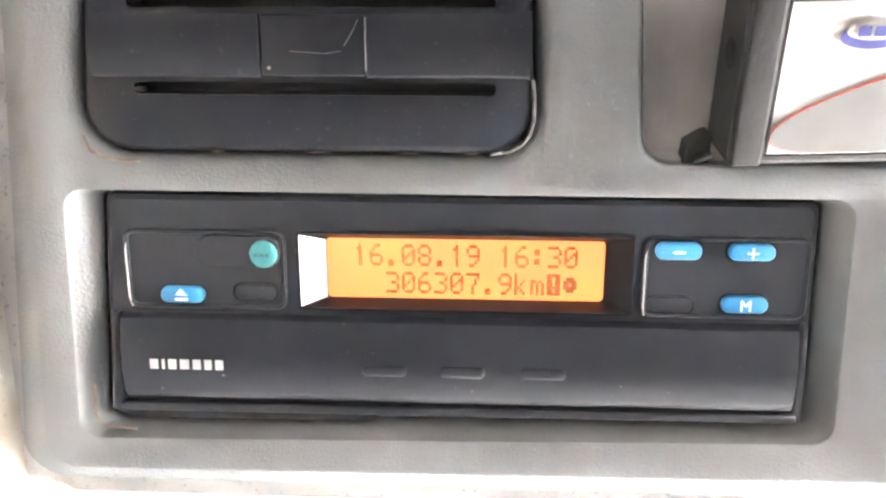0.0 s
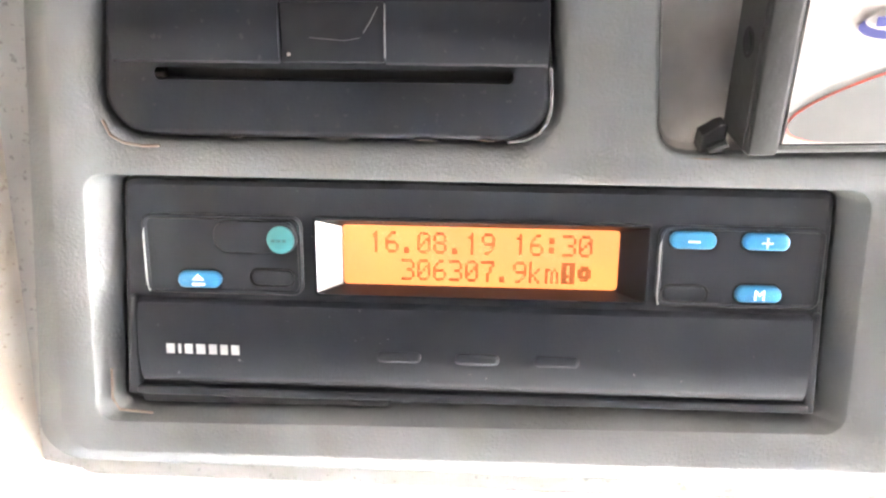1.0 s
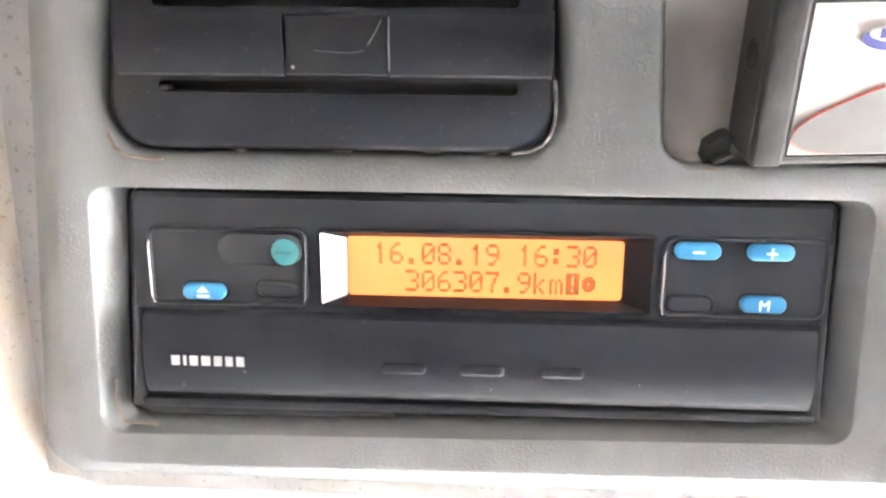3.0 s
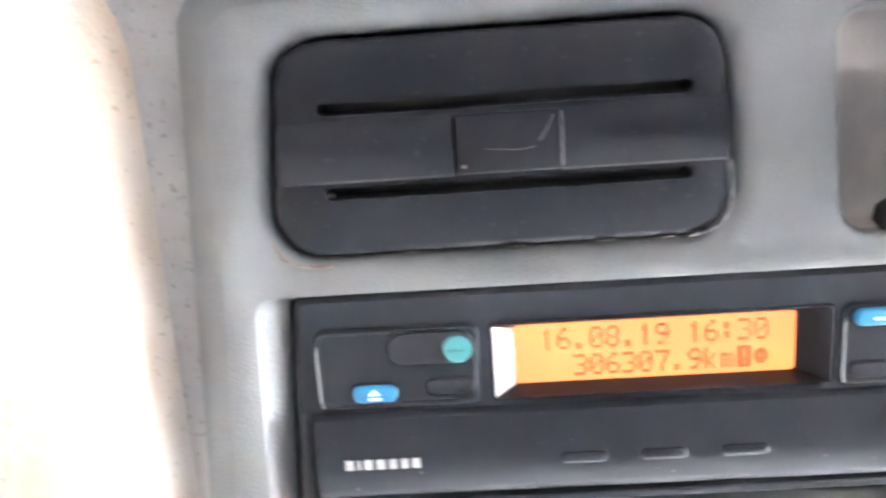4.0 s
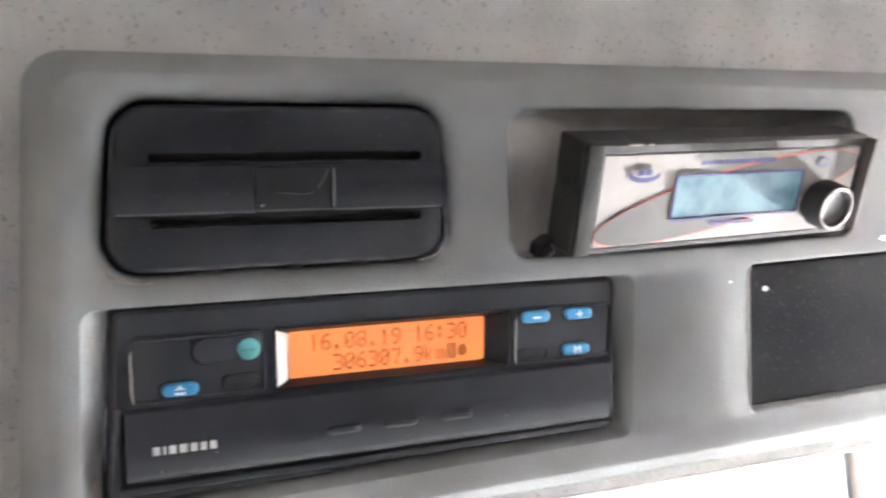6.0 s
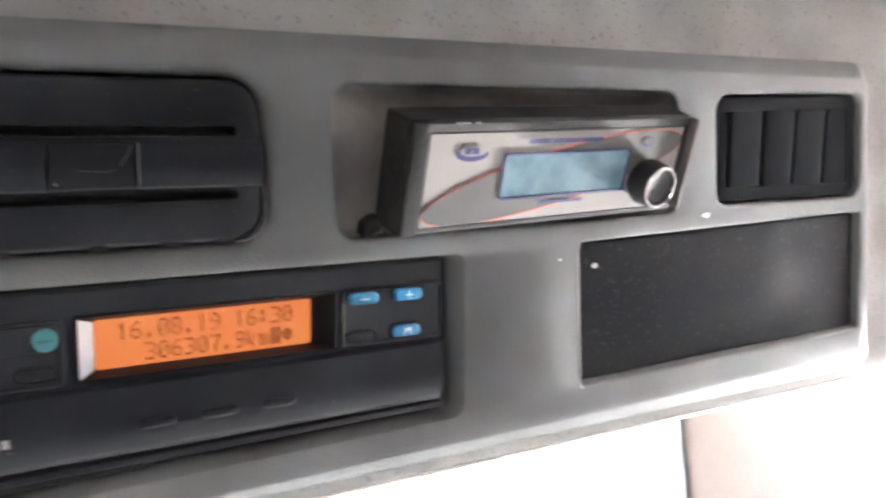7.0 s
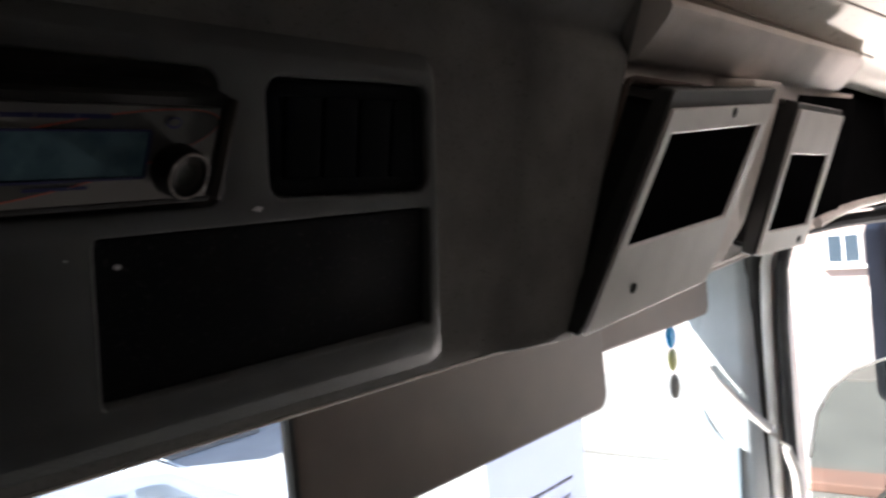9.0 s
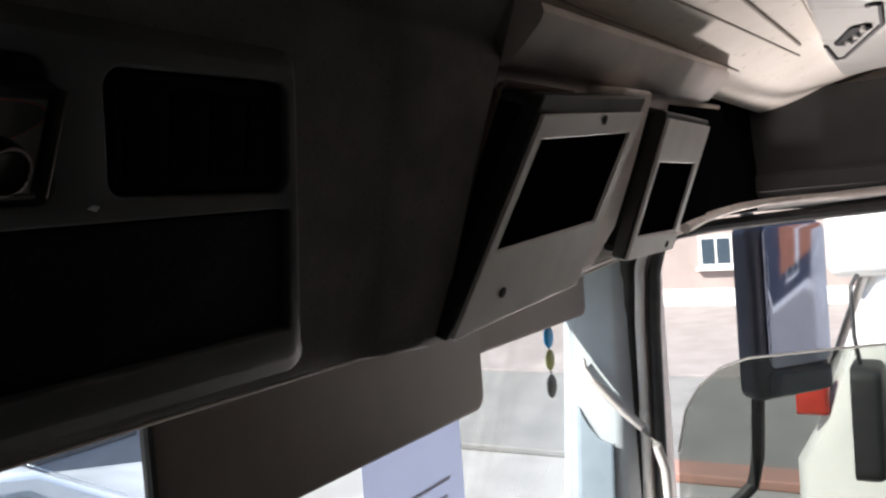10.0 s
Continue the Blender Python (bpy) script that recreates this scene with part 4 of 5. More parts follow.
ring_walls(bm, [(inset(pocket, 0.0010), 0.003), (inset(pocket, 0.0022), 0.007), (middle, 0.0095), (rear, 0.0155), (inset(rear, 0.002), 0.0165)], False, True)
ob = structure("storage_pocket", bm, BROWN, FACE, "brown-grey lined storage pocket behind the display unit")


def display_unit():
    a, b, c = Vector((0.0742, -0.0112, 0.0285)), Vector((0.2030, -0.0030, 0.0310)), Vector((0.0732, -0.0195, 0.0630))
    u = (b - a).normalized()
    v = (c - a)
    w, h = (b - a).length, 0.0352
    v = (v - u * v.dot(u)).normalized()
    y = v.cross(u)
    m = Matrix((u, y, v)).transposed().to_4x4()
    m.translation = a
    root = thing("display_unit", FACE @ m, "black boxed display unit with white printed face and a knob", "display unit")
    frame_loop, hole = rect(-0.0085, w + 0.0035, -0.0028, h + 0.0050, 0.0012, 3), rect(-0.0004, w + 0.0006, -0.0004, h + 0.0006, 0.0006, 3)
    bm = bmesh.new()
    ring_walls(bm, [(frame_loop, 0.017), (frame_loop, 0.0015), (inset(frame_loop, 0.0014), 0.0)], True)
    fill_plate(inset(frame_loop, 0.0014), [hole], 0.0, bm)
    ring_walls(bm, [(hole, 0.0), (hole, 0.003)])
    part("case", bm, mat("matt_black_case", (0.010, 0.0095, 0.0095), 0.6, (0.015, 0.0145, 0.014), 40, bump=0.2, spec=0.2), root, "matt black plastic case", sharp=25)
    part("cheek", slab(rect(-0.0082, -0.0012, -0.0024, h + 0.0046, 0.0008, 3), -0.0012, 0.006, 0.0006), CHEEK, root, "worn grey cheek beside the face")
    hole_ring = part("screw_hole", revolve([(0.0036, 0.0), (0.0030, -0.0006), (0.0024, 0.0004)], 16), CHEEK, root)
    hole_ring.matrix_basis = pose(-0.0087, 0.0085, h * 0.62, 0, 0, 90)
    part("face_plate", slab(rect(0, w, 0, h), 0.0, 0.003, 0.0002, steps=1), PLATE, root, "white printed face plate", False)
    # printed swoosh, with its red outline
    def swoosh(grow, y):
        pts = []
        for k in range(72):
            q = 2 * math.pi * k / 72
            ca, sa = math.cos(radians(11.5)), math.sin(radians(11.5))
            e, f = (0.0655 + grow) * math.cos(q), (0.0112 + grow) * math.sin(q)
            pts.append((min(max(0.0645 + e * ca - f * sa, 0.0004), w - 0.0004), y, min(max(0.0172 + e * sa + f * ca, 0.0004), h - 0.0004)))
        bm = bmesh.new()
        bm.faces.new([bm.verts.new(p) for p in pts])
        return bm
    part("swoosh_outline", swoosh(0.0006, -0.0002), RED, root, "thin red printed outline", False)
    part("swoosh", swoosh(0.0, -0.0004), PLATEGREY, root, "grey printed swoosh", False)
    def disc(name, x, z, rx, rz, y, material, label):
        bm = bmesh.new()
        bm.faces.new([bm.verts.new((x + rx * math.cos(q), y, z + rz * math.sin(q))) for q in (2 * math.pi * k / 32 for k in range(32))])
        return part(name, bm, material, root, label, False)
    disc("logo", 0.0188, 0.0274, 0.0072, 0.0028, -0.0003, NAVY, "navy oval logo as plain shapes")
    disc("logo_light", 0.0190, 0.0286, 0.0062, 0.0020, -0.0005, PLATE, "pale inner oval of the logo")
    bar_parts("logo_bar", NAVY, root, "", 0.0152, 0.0286, 0.0022, -0.0006, (0.0028, 0.0026))
    bar_parts("heading_bar", NAVY, root, "navy unreadable heading as a bar", 0.044, 0.0314, 0.0016, -0.0006, (0.011, 0.014, 0.012))
    bar_parts("caption_bar", NAVY, root, "small navy caption as a bar", 0.054, 0.0064, 0.0012, -0.0006, (0.009, 0.007, 0.006))
    disc("emblem", 0.108, 0.0295, 0.0034, 0.0022, -0.0006, NAVY, "faint round emblem")
    disc("emblem_light", 0.108, 0.0297, 0.0027, 0.0014, -0.0007, PLATEGREY, "")
    lcd = rect(0.0345, 0.0985, 0.0094, 0.0262, 0.0008, 3)
    bm = bmesh.new()
    ring_walls(bm, [(inset(lcd, -0.0008), -0.0002), (inset(lcd, -0.0008), -0.0008), (lcd, -0.0008), (lcd, -0.0003)])
    part("display_rim", bm, NAVY, root, "dark blue display rim")
    part("display", slab(lcd, -0.0005, 0.001, 0.0001, steps=1), BLUELCD, root, "unlit blue-grey display with smears", False)
    knob = part("knob", revolve([(0.0086, 0.0), (0.0086, -0.002), (0.0100, -0.003), (0.0096, -0.0095), (0.0090, -0.0108), (0.0078, -0.0110), (0.0070, -0.0098), (0.002, -0.0098)]), KNOB, root, "black rotary knob with a worn pale rim")
    knob.matrix_basis = pose(0.1100, 0, 0.0128)
    part("cap", revolve([(0.0071, -0.0094), (0.0066, -0.0101), (0.003, -0.0096), (0.0008, -0.0095)], 28), KNOBCAP, knob, "brownish worn knob cap")
    ring = [(0.0084 * math.cos(q), -0.0108, 0.0084 * math.sin(q)) for q in (2 * math.pi * k / 28 for k in range(28))]
    part("rim", tube(ring, 0.0006, n=6, closed=True), BRUSHED, knob, "worn pale knob rim")
    bracket = box(w + 0.0036, w + 0.0048, -0.0035, 0.012, -0.001, h + 0.0040, 0.0005)
    part("bracket", bracket, BRACKET, root, "grey metal side bracket")
    bm = slab(rounded([(-0.0152, -0.0088), (-0.0086, -0.0088), (-0.0086, 0.0004), (-0.0108, -0.0002), (-0.0146, -0.0026)], 0.0006, 3), 0.0125, 0.018, 0.0005)
    clip = part("clip", bm, DEEP, root, "broken black retaining clip")
    part("hook", tube([(-0.0128, 0.0120, -0.0062), (-0.0112, 0.0112, -0.0048), (-0.0090, 0.0110, -0.0038)], 0.0013, n=8), CHEEK, clip, "rounded grey hook")
    for x, l in ((0.010, 0.006), (0.0185, 0.002)):
        part("edge_chip", box(x, x + l, -0.0003, 0.0006, h + 0.0036, h + 0.0040), DUST, root, "pale chip on the top edge", False)
    return root


display_unit()


# ---- tilted screens in the centre bays ----
def bay_screen(m, w, h, scr, screws, label, lean=0.0, brow=0.006, x0=0.0):
    def leaned(bm):
        for v in bm.verts:
            v.co.x += lean * v.co.z
        return bm
    root = thing("overhead_screen", m, label, "screen", "overhead screens")
    outer = rect(x0, w, 0, h, 0.003, 4)
    bm = bmesh.new()
    ring_walls(bm, [(outer, 0.013), (outer, 0.0012), (inset(outer, 0.0012), 0.0)], True, True)
    part("housing", leaned(bm), CHARCOAL, root, "charcoal housing")
    part("back_box", leaned(slab(inset(outer, 0.010), 0.013, 0.060, 0.001)), DEEP, root, "black rear box")
    plate, hole = rect(x0 + 0.004, w - 0.001, 0.001, h - brow, 0.002, 4), rect(*scr, 0.002, 4)
    bm = bmesh.new()
    ring_walls(bm, [(plate, -0.0005), (plate, -0.0030), (inset(plate, 0.0008), -0.0036)])
    fill_plate(inset(plate, 0.0008), [hole], -0.0036, bm)
    ring_walls(bm, [(hole, -0.0036), (inset(hole, 0.0015), -0.0010)])
    part("front_frame", leaned(bm), PODGREY, root, "pale grey plastic front frame")
    part("screen", leaned(slab(inset(hole, 0.0008), -0.0012, 0.0, 0.0002, steps=1)), SCREEN, root, "dark glossy screen", False)
    for x, z in screws:
        s = part("screw", revolve([(0.0042, -0.0034), (0.0040, -0.0046), (0.0028, -0.0050), (0.0012, -0.0044)], 14), DEEP, root, "black screw")
        s.matrix_basis = pose(x + lean * z, 0, z)
    return root


def leaning(x, y, z, rise, tilt):
    """A pose whose x axis climbs by rise degrees and whose face then leans forward by tilt degrees."""
    return pose(x, y, z, 0, -rise, 0) @ pose(0, 0, 0, tilt)


bay_screen(FACE @ leaning(0.5129, -0.0152, -0.0710, 4.0, 6.9), 0.203, 0.166, (0.0, 0.185, 0.057, 0.1365), ((0.040, 0.024), (0.108, 0.148)), "pale grey tilted screen frame with dark screen in a bay", 0.45, 0.013, -0.015)
bay_screen(FACE @ pose(0.838, -0.017, -0.046, 8), 0.165, 0.152, (0.012, 0.149, 0.024, 0.104), ((0.13, 0.010),), "narrower pale grey tilted screen frame with a dark screen")
bm = box(0.5175, 0.523, 0.004, 0.012, -0.054, -0.046, 0.001)
box(0.522, 0.528, 0.006, 0.014, -0.060, -0.050, 0.001, bm=bm)
ob = part("bay_clip", bm, DEEP)
ob.matrix_world = FACE
tagged(ob, "broken black clip at the bay corner", "clip")


# ---- sun visors, tags, paper ----
def sun_visor(x0, x1, y, z0, z1, label):
    root = thing("sun_visor", pose(0, y, 0), label, "sun visor", "sun visors")
    part("board", slab(rounded([(x0, z1), (x1, z1), (x1, z0), (x0, z0)], [0.01, 0.02, 0.022, 0.01], 6), -0.008, 0.008, 0.006), VISOR, root)
    part("edge_piping", tube([(x0 + 0.002, -0.001, z1), (x0 + 0.002, -0.001, z0 + 0.01)], 0.0055, n=8), RUBBER, root, "dark edge piping")
    part("hinge_rod", tube([(x0 - 0.02, 0, z1 - 0.004), (x1 + 0.02, 0, z1 - 0.004)], 0.005, n=8), RUBBER, root)
    return root


sun_visor(0.478, 1.038, 0.28, 1.243, 1.44, "brown-grey vinyl sun visor folded down over the windscreen")
sun_visor(1.07, 1.555, 0.33, 1.300, 1.44, "brown-grey vinyl sun visor, shorter, beside the pillar")

tag_root = thing("hanging_tags", pose(1.437, 0.352, 0), "blue, olive and grey tags hanging in the windscreen", "hanging ornament")
for name, z, r, material, label in (("tag", 1.276, 0.018, BLUEBEAD, "bright blue tag"), ("tag", 1.234, 0.017, OLIVEBEAD, "olive tag"), ("tag", 1.186, 0.019, GREYBEAD, "dark grey tag")):
    bm = bmesh.new()
    bmesh.ops.create_uvsphere(bm, u_segments=16, v_segments=10, radius=r, matrix=Matrix.Translation((0, 0, z)) @ Matrix.Diagonal((0.95, 0.35, 1.15, 1)))
    part(name, bm, material, tag_root, label)
part("cord", tube([(0, 0, 1.40), (0, 0, 1.18)], 0.0012, n=6), RUBBER, tag_root)

bm = box(0.905, 1.165, 0.392, 0.3925, 1.02, 1.217)
paper = part("paper_sheet", bm, PAPER, None, "", False)
tagged(paper, "pale blue printed paper sheet stuck to the windscreen", "paper sheet")
grey_print = mat("grey_print", (0.52, 0.54, 0.63), 0.7)
for k, z in enumerate((1.11, 1.085, 1.06)):
    bar_parts("print_bar", grey_print, paper, "grey unreadable print as a bar", 0.97 - 0.01 * k, z, 0.006, 0.3915, (0.03, 0.045, 0.022, 0.05))

# ---- roof console with a reading lamp ----
lamp = thing("reading_lamp", pose(0, 0, 1.69, 90, 0, 0), "white roof console with a dark-framed reading lamp", "reading lamp")
base = part("base", slab(rounded([(0.80, 0.185), (1.34, 0.148), (1.615, 0.141), (1.56, 0.20), (1.50, 0.46), (0.78, 0.46)], 0.012, 5), 0.0, 0.06, 0.006), BODYWHITE, lamp)
surround = rounded([(1.226, 0.160), (1.405, 0.157), (1.12, 0.232), (0.945, 0.240)], 0.006, 4)
part("lamp_frame", tube([(x, -0.001, z) for x, z in surround], 0.0028, n=8, closed=True), RUBBER, base, "black lamp surround")
part("lens", slab(rounded([(1.215, 0.171), (1.325, 0.168), (1.115, 0.222), (1.01, 0.227)], 0.012, 5), -0.004, 0.004, 0.003), GLOSSBLACK, base, "dark lamp insert with switches")
for x, z in ((1.19, 0.186), (1.15, 0.198), (1.11, 0.209)):
    part("switch", slab(rounded([(x, z), (x + 0.022, z - 0.001), (x + 0.008, z + 0.006), (x - 0.014, z + 0.007)], 0.002, 4), -0.008, -0.002, 0.001), BODYWHITE, base, "white switch")

# ---- driver's door edge ----
bm = tube([(-0.262, -0.058, -0.072), (-0.2258, -0.0275, -0.0564), (-0.2088, -0.0235, -0.0501), (-0.1999, -0.0215, -0.0468), (-0.1954, -0.0205, -0.0442), (-0.1901, -0.0195, -0.0421), (-0.1847, -0.0185, -0.0396), (-0.1792, -0.0175, -0.0370), (-0.1730, -0.0160, -0.0355)],
          (0.0009, 0.0008, 0.0007, 0.0008, 0.0012, 0.0011, 0.0007, 0.0005, 0.0002), n=8)
ob = structure("door_seal_left", bm, mat("brown_door_seal", (0.06, 0.04, 0.032), 0.7), FACE, "thin dark brown door seal along the side trim")
hook = thing("strap_guide", FACE, "pale plastic strap guide with two dark loops by the driver's door", "strap guide")
part("base", slab(rounded([(-0.184, -0.040), (-0.163, -0.0415), (-0.154, -0.052), (-0.160, -0.088), (-0.187, -0.088)], 0.005, 5), -0.026, -0.006, 0.004), BODYWHITE, hook)
first = part("loop", slab(rounded([(-0.1821, -0.0497), (-0.1799, -0.0488), (-0.1764, -0.0485), (-0.1742, -0.0508), (-0.1727, -0.0555), (-0.1722, -0.0625), (-0.1720, -0.088), (-0.1794, -0.088), (-0.1804, -0.0615), (-0.1811, -0.0538)], 0.0008, 3), -0.0310, -0.024, 0.0008), LOOPGREY, hook, "grey strap loop")
part("stripe", slab(rounded([(-0.1804, -0.0486), (-0.1785, -0.0482), (-0.1772, -0.0510), (-0.1765, -0.0558), (-0.1763, -0.0611), (-0.1763, -0.088), (-0.1796, -0.088), (-0.1801, -0.0606), (-0.1804, -0.0538)], 0.0006, 3), -0.0316, -0.0305, 0.0003), CHARCOAL, first, "black rubber stripe of the loop")
part("loop", slab(rounded([(-0.1735, -0.0433), (-0.1713, -0.0422), (-0.1694, -0.0430), (-0.1668, -0.0472), (-0.1651, -0.0544), (-0.1649, -0.0633), (-0.1650, -0.088), (-0.1709, -0.088), (-0.1712, -0.0626), (-0.1713, -0.0557), (-0.1719, -0.0496), (-0.1725, -0.0460)], 0.0008, 3), -0.0310, -0.024, 0.0008), LOOPDARK, hook, "dark grey strap loop")
part("pin", tube([(-0.1620, -0.029, -0.0528), (-0.1580, -0.029, -0.0517), (-0.1547, -0.029, -0.0502)], (0.0008, 0.0006, 0.0005), n=6), CHARCOAL, hook)
part("pin", tube([(-0.1551, -0.029, -0.0506), (-0.1541, -0.029, -0.0447)], (0.0006, 0.0001), n=6), CHARCOAL, hook)
part("pin", tube([(-0.1547, -0.029, -0.0504), (-0.1529, -0.029, -0.0494), (-0.1514, -0.029, -0.0478)], (0.0005, 0.0004, 0.0002), n=6), CHARCOAL, hook)


# ---- outside ----
bm = bmesh.new()
bm.faces.new([bm.verts.new(p) for p in ((-400, -400, -1.3), (400, -400, -1.3), (400, 400, -1.3), (-400, 400, -1.3))])
structure("ground", bm, ASPHALT, None, "grey asphalt street", False)
structure("pavement", box(8.78, 13.0, -60, 60, -1.3, -1.22, 0.02), KERB, None, "grey concrete footway with a kerb", False)
structure("forecourt", box(13.01, 21.45, -60, 60, -1.3, -1.2, 0.02), FORECOURT, None, "pale concrete forecourt before the house", False)
structure("paving_strip", box(8.3, 8.75, -60, 2.6, -1.3, -1.2, 0.02), PAVING, None, "reddish paved strip along the footway", False)
structure("pavement_far", box(-60, 8.2, 10.0, 14.0, -1.3, -1.16, 0.02), KERB, None, "reddish paved footway with a kerb", False)


def rear_mirror():
    root = thing("wing_mirror", pose(2.1, 0.05, 1.24, 0, 0, -38), "dark blue-black lorry mirror on a bent tube arm", "wing mirror")
    part("housing", slab(rect(-0.115, 0.105, -0.205, 0.20, 0.03, 6), -0.02, 0.035, 0.02), mat("navy_black_plastic", (0.03, 0.033, 0.05), 0.4, (0.04, 0.042, 0.06), 20), root)
    part("glass", slab(rect(-0.082, 0.098, -0.13, 0.19, 0.02, 6), -0.026, -0.018, 0.001), MIRROR, root, "mirror glass")
    part("lower_glass", slab(rect(-0.082, 0.098, -0.195, -0.138, 0.012, 5), -0.026, -0.018, 0.001), CARGLASS, root, "dark lower mirror")
    inv = pose(2.1, 0.05, 1.24, 0, 0, -38).inverted()
    for way in ([(2.05, 0.115, 1.06), (2.055, 0.125, 0.90), (2.05, 0.14, 0.83), (2.02, 0.19, 0.78), (1.94, 0.26, 0.755), (1.79, 0.30, 0.74)], [(2.06, 0.10, 1.42), (2.03, 0.13, 1.50), (1.92, 0.24, 1.53), (1.79, 0.28, 1.53)]):
        part("arm", tube([inv @ Vector(p) for p in way], 0.015, n=10), RUBBER, root, "black tube arm")
    return root


rear_mirror()


def wheel(parent, x, y, z, r, side):
    w = part("wheel", revolve([(r * 0.62, -0.1), (r, -0.1), (r, 0.1), (r * 0.62, 0.1)], 24), TYRE, parent)
    w.matrix_basis = pose(x, y, z, 0, 0, side)
    part("rim", revolve([(r * 0.6, -0.105), (r * 0.3, -0.09), (r * 0.1, -0.09)], 20), SILVER, w)
    return w


def vehicle(name, m, label, category, paint, profile, width, glass_band, wheels):
    """A road vehicle: side outline profile [(y, z)...], drawn across its width with rounded flanks."""
    root = thing(name, m, label, category)
    bm = bmesh.new()
    half = width / 2
    rows = []
    cy, cz = sum(p[0] for p in profile) / len(profile), sum(p[1] for p in profile) / len(profile)
    for x, s in ((-half, 0.93), (-half + 0.03, 0.975), (-half + 0.12, 1.0), (half - 0.12, 1.0), (half - 0.03, 0.975), (half, 0.93)):
        rows.append([bm.verts.new((x, cy + (y - cy) * s, cz + (z - cz) * s)) for y, z in profile])
    for a, b in zip(rows, rows[1:]):
        for i in range(len(profile)):
            bm.faces.new((a[i - 1], a[i], b[i], b[i - 1]))
    bm.faces.new(rows[0])
    bm.faces.new(rows[-1])
    part("body", bm, paint, root)
    for k, (quad, nm) in enumerate(glass_band):
        bm = bmesh.new()
        bm.faces.new([bm.verts.new(p) for p in quad])
        ret = bmesh.ops.extrude_face_region(bm, geom=list(bm.faces))
        c = sum((v.co for v in bm.verts), Vector()) / len(bm.verts)
        bmesh.ops.translate(bm, verts=[v for v in ret["geom"] if isinstance(v, bmesh.types.BMVert)], vec=(0, 0, 0.006))
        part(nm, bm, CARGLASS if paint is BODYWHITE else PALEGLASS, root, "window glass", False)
    for x, y, r in wheels:
        wheel(root, x, y, r, r, 90)
    return root


VAN = [(-2.6, 0.35), (2.25, 0.35), (2.42, 0.6), (2.42, 1.72), (2.34, 1.86), (2.02, 2.75), (1.88, 2.93), (1.7, 2.98), (-2.5, 3.0), (-2.62, 2.8)]
h = 0.99
van = vehicle("white_van", pose(4.55, -2.12, -1.3), "white van parked beside the cab, its mirror folded out", "van", BODYWHITE, VAN, 2.0,
              [(((-h, 1.0, 1.85), (-h, 2.1, 1.85), (-h, 1.8, 2.6), (-h, 1.0, 2.65)), "side_window"),
               (((-0.9, 2.35, 1.92), (0.9, 2.35, 1.92), (0.82, 2.08, 2.68), (-0.82, 2.08, 2.68)), "windscreen")],
              [(-0.95, 1.5, 0.34), (0.95, 1.5, 0.34), (-0.95, -1.6, 0.34), (0.95, -1.6, 0.34)])
vm = part("side_mirror", slab(rect(-0.12, 0.12, -0.2, 0.2, 0.05, 5), -0.05, 0.05, 0.03), RUBBER, van, "black side mirror")
vm.matrix_basis = pose(-1.22, 2.115, 1.98)
part("wire_arm", tube([(0.10, 0.03, 0.50), (0.0, 0.042, 0.47), (-0.03, 0.04, 0.42), (-0.03, 0.036, 0.29), (-0.02, 0.02, 0.17)], 0.008, n=8), RUBBER, vm, "thin black wire arm")
part("outside_sun_visor", box(-1.02, 0.98, 1.98, 2.26, 2.46, 2.86, 0.05, segments=3), BODYWHITE, van, "white outside sun visor over the windscreen")
part("mirror_arm", tube([(0.1, 0, -0.05), (0.26, 0, -0.08)], 0.03, n=8), RUBBER, vm)
part("lamp", slab(rect(-0.98, -0.93, 1.92, 2.10, 0.02, 4), 2.28, 2.40, 0.02), SIGNRED, van, "red lamp").matrix_basis = pose(0, 0, 0)

CAR = [(-2.1, 0.3), (2.05, 0.3), (2.15, 0.55), (2.05, 0.8), (1.1, 0.95), (0.35, 1.40), (-0.2, 1.5), (-1.2, 1.46), (-1.9, 1.05), (-2.15, 0.95)]
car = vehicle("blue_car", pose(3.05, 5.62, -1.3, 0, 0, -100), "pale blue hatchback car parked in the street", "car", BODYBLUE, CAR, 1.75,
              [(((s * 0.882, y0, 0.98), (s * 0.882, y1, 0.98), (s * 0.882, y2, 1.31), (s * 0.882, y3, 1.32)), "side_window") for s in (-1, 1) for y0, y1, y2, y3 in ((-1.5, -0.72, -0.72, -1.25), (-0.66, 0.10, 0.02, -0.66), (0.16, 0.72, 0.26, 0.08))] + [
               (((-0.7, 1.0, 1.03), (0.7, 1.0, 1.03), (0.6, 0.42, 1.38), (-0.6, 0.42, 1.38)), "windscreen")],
              [(-0.8, 1.3, 0.3), (0.8, 1.3, 0.3), (-0.8, -1.3, 0.3), (0.8, -1.3, 0.3)])


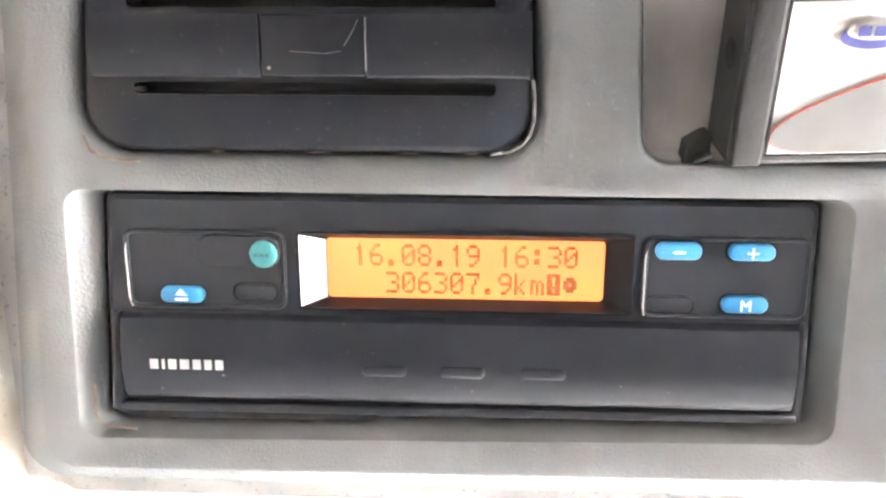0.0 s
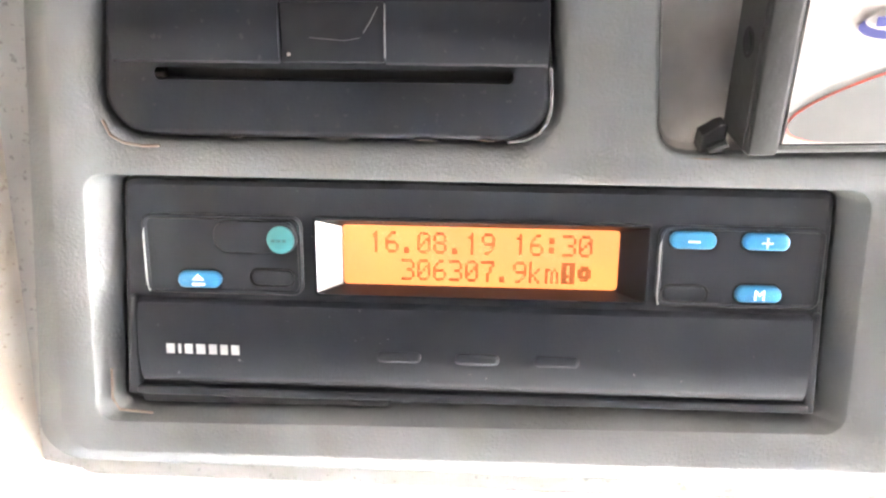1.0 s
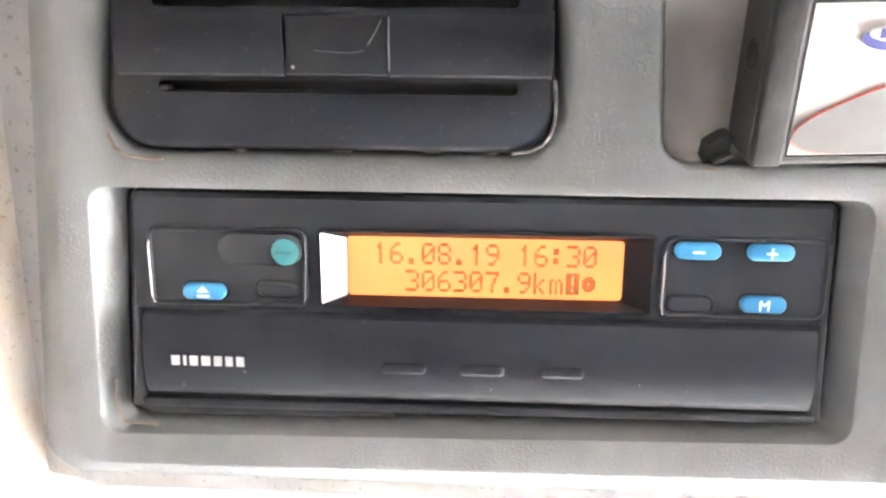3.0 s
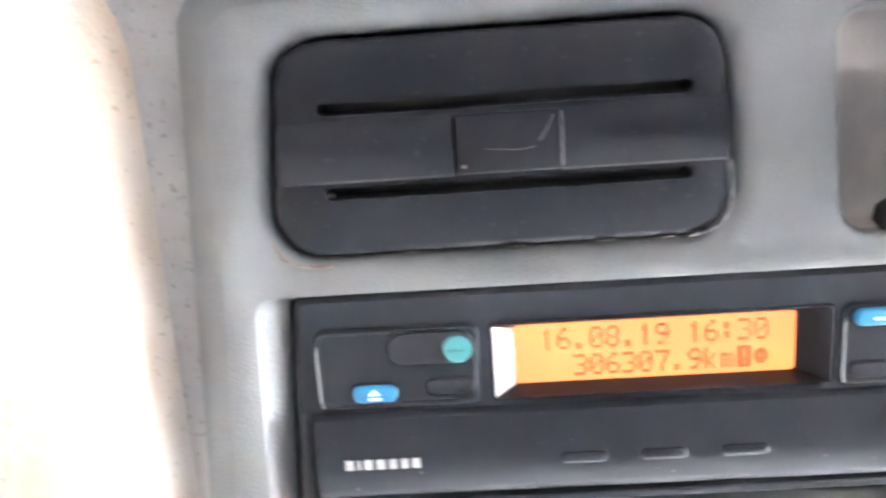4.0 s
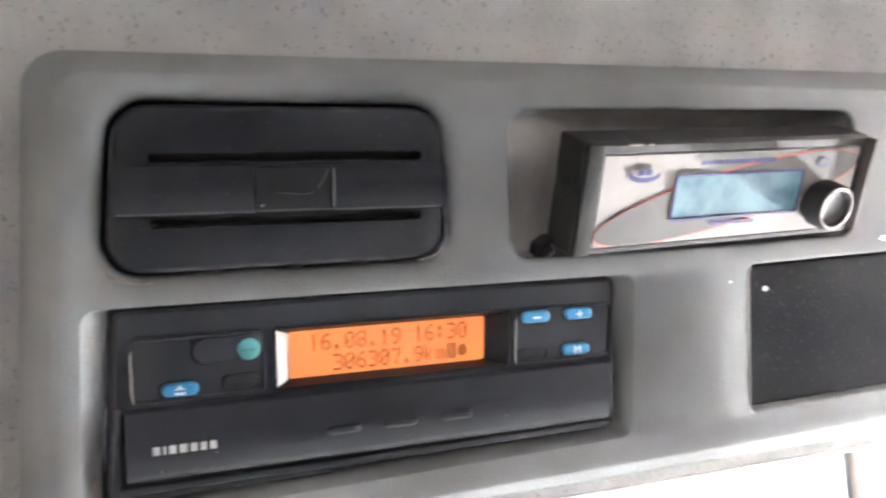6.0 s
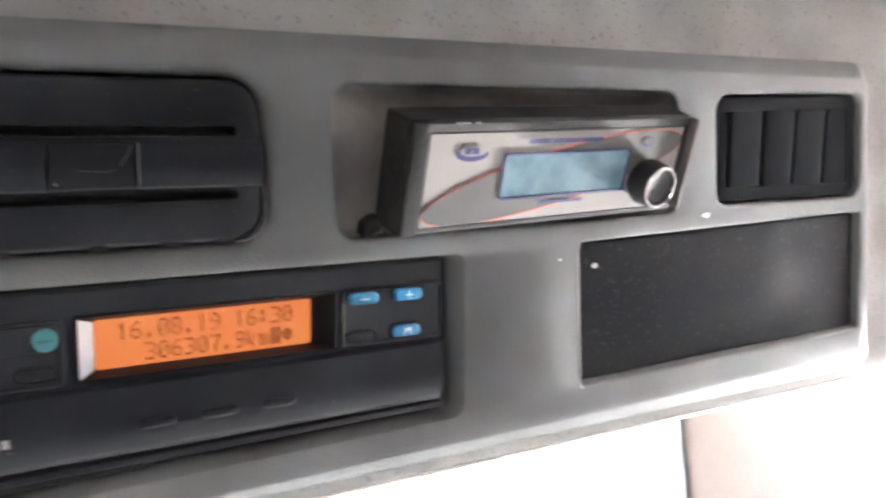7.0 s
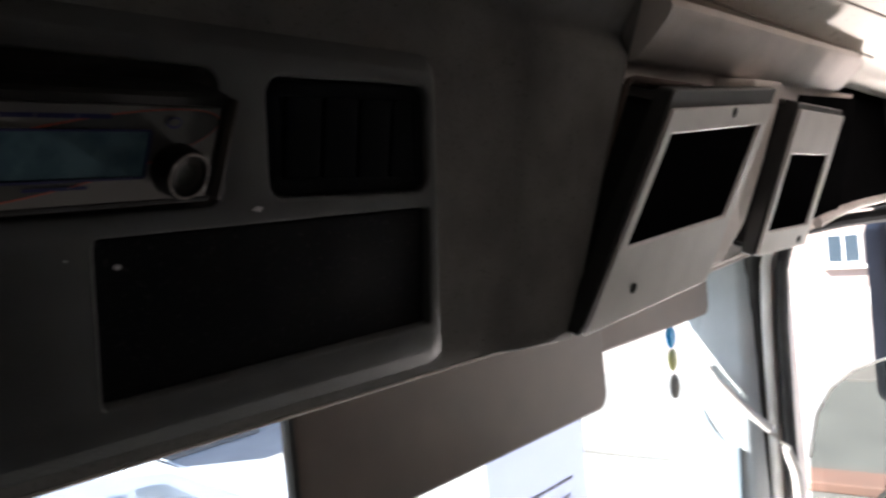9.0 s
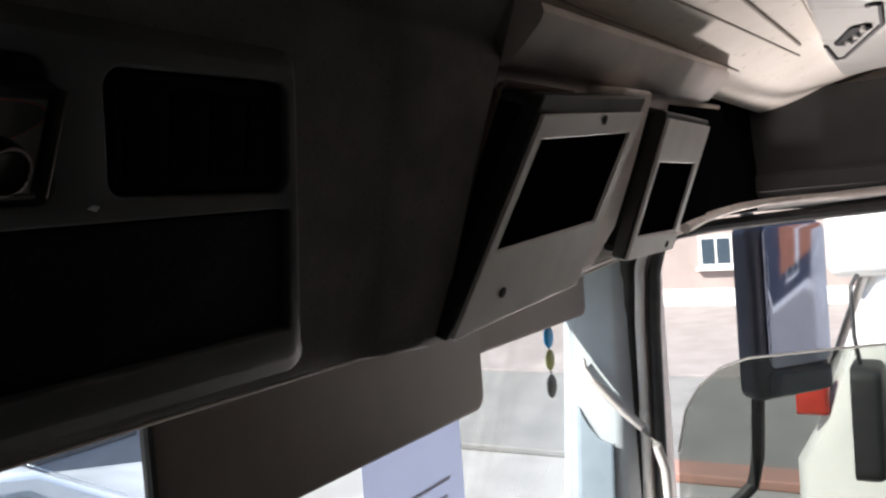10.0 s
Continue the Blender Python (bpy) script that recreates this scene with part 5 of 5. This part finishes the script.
def house(name, m, label, material, length, height, windows, bands):
    """A facade block; its front is y = 0, facing -y. windows: (x, z, w, h); bands: (z, h)."""
    root = thing(name, m, label, "house")
    part("wall", box(0, length, 0.0, 6, 0, height), material, root, "", False)
    part("roof", box(-0.3, length + 0.3, -0.35, 6.3, height, height + 0.25), BANDWHITE, root, "", False)
    for x, z, w, hh in windows:
        win = part("window", box(x - 0.08, x + w + 0.08, -0.05, 0.0, z - 0.08, z + hh + 0.08), BANDWHITE, root, "white framed window", False)
        part("pane", box(x, x + w / 2 - 0.03, -0.06, -0.04, z, z + hh), CARGLASS, win, "", False)
        part("pane", box(x + w / 2 + 0.03, x + w, -0.06, -0.04, z, z + hh), CARGLASS, win, "", False)
        part("sill", box(x - 0.15, x + w + 0.15, -0.14, 0.0, z - 0.16, z - 0.08), BANDWHITE, win, "", False)
    for z, hh in bands:
        part("band", box(0, length, -0.04, 0.0, z, z + hh), BANDWHITE, root, "white painted band", False)
    return root


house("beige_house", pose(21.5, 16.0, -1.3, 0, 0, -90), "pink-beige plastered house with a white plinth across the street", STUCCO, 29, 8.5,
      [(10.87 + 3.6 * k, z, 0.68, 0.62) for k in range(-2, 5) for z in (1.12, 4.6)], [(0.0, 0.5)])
house("cream_house", pose(-12, 14.0, -1.3), "pale cream building with white bands across the street", STUCCO2, 25.5, 6.0,
      [(3 + 3.0 * k, 3.6, 1.1, 1.3) for k in range(7)], [(0.5, 0.25), (1.25, 0.25), (2.0, 0.25), (2.9, 0.3)])
# slate blue here paints the shade of the street in the wing mirror
rear = house("rear_house", pose(24, -14.0, -1.3, 0, 0, 180), "building behind the lorry, street shade painted in as slate blue", SHADEBLUE, 40, 8.0,
      [(3 + 4.0 * k, z, 1.1, 1.4) for k in range(9) for z in (1.2, 4.6)], [(0.0, 0.35)])
part("brick_storey", box(14.2, 20.8, -0.07, 0.0, 1.75, 7.9), mat("orange_brick", (0.42, 0.17, 0.095), 0.85, (0.3, 0.13, 0.08), 3, bump=0.4, bump_scale=20), rear, "orange brick upper storey", False)
for x in (15.3, 17.1, 18.9):
    part("pilaster", box(x, x + 0.35, -0.16, -0.06, 1.75, 7.9), BANDWHITE, rear, "pale pilaster", False)
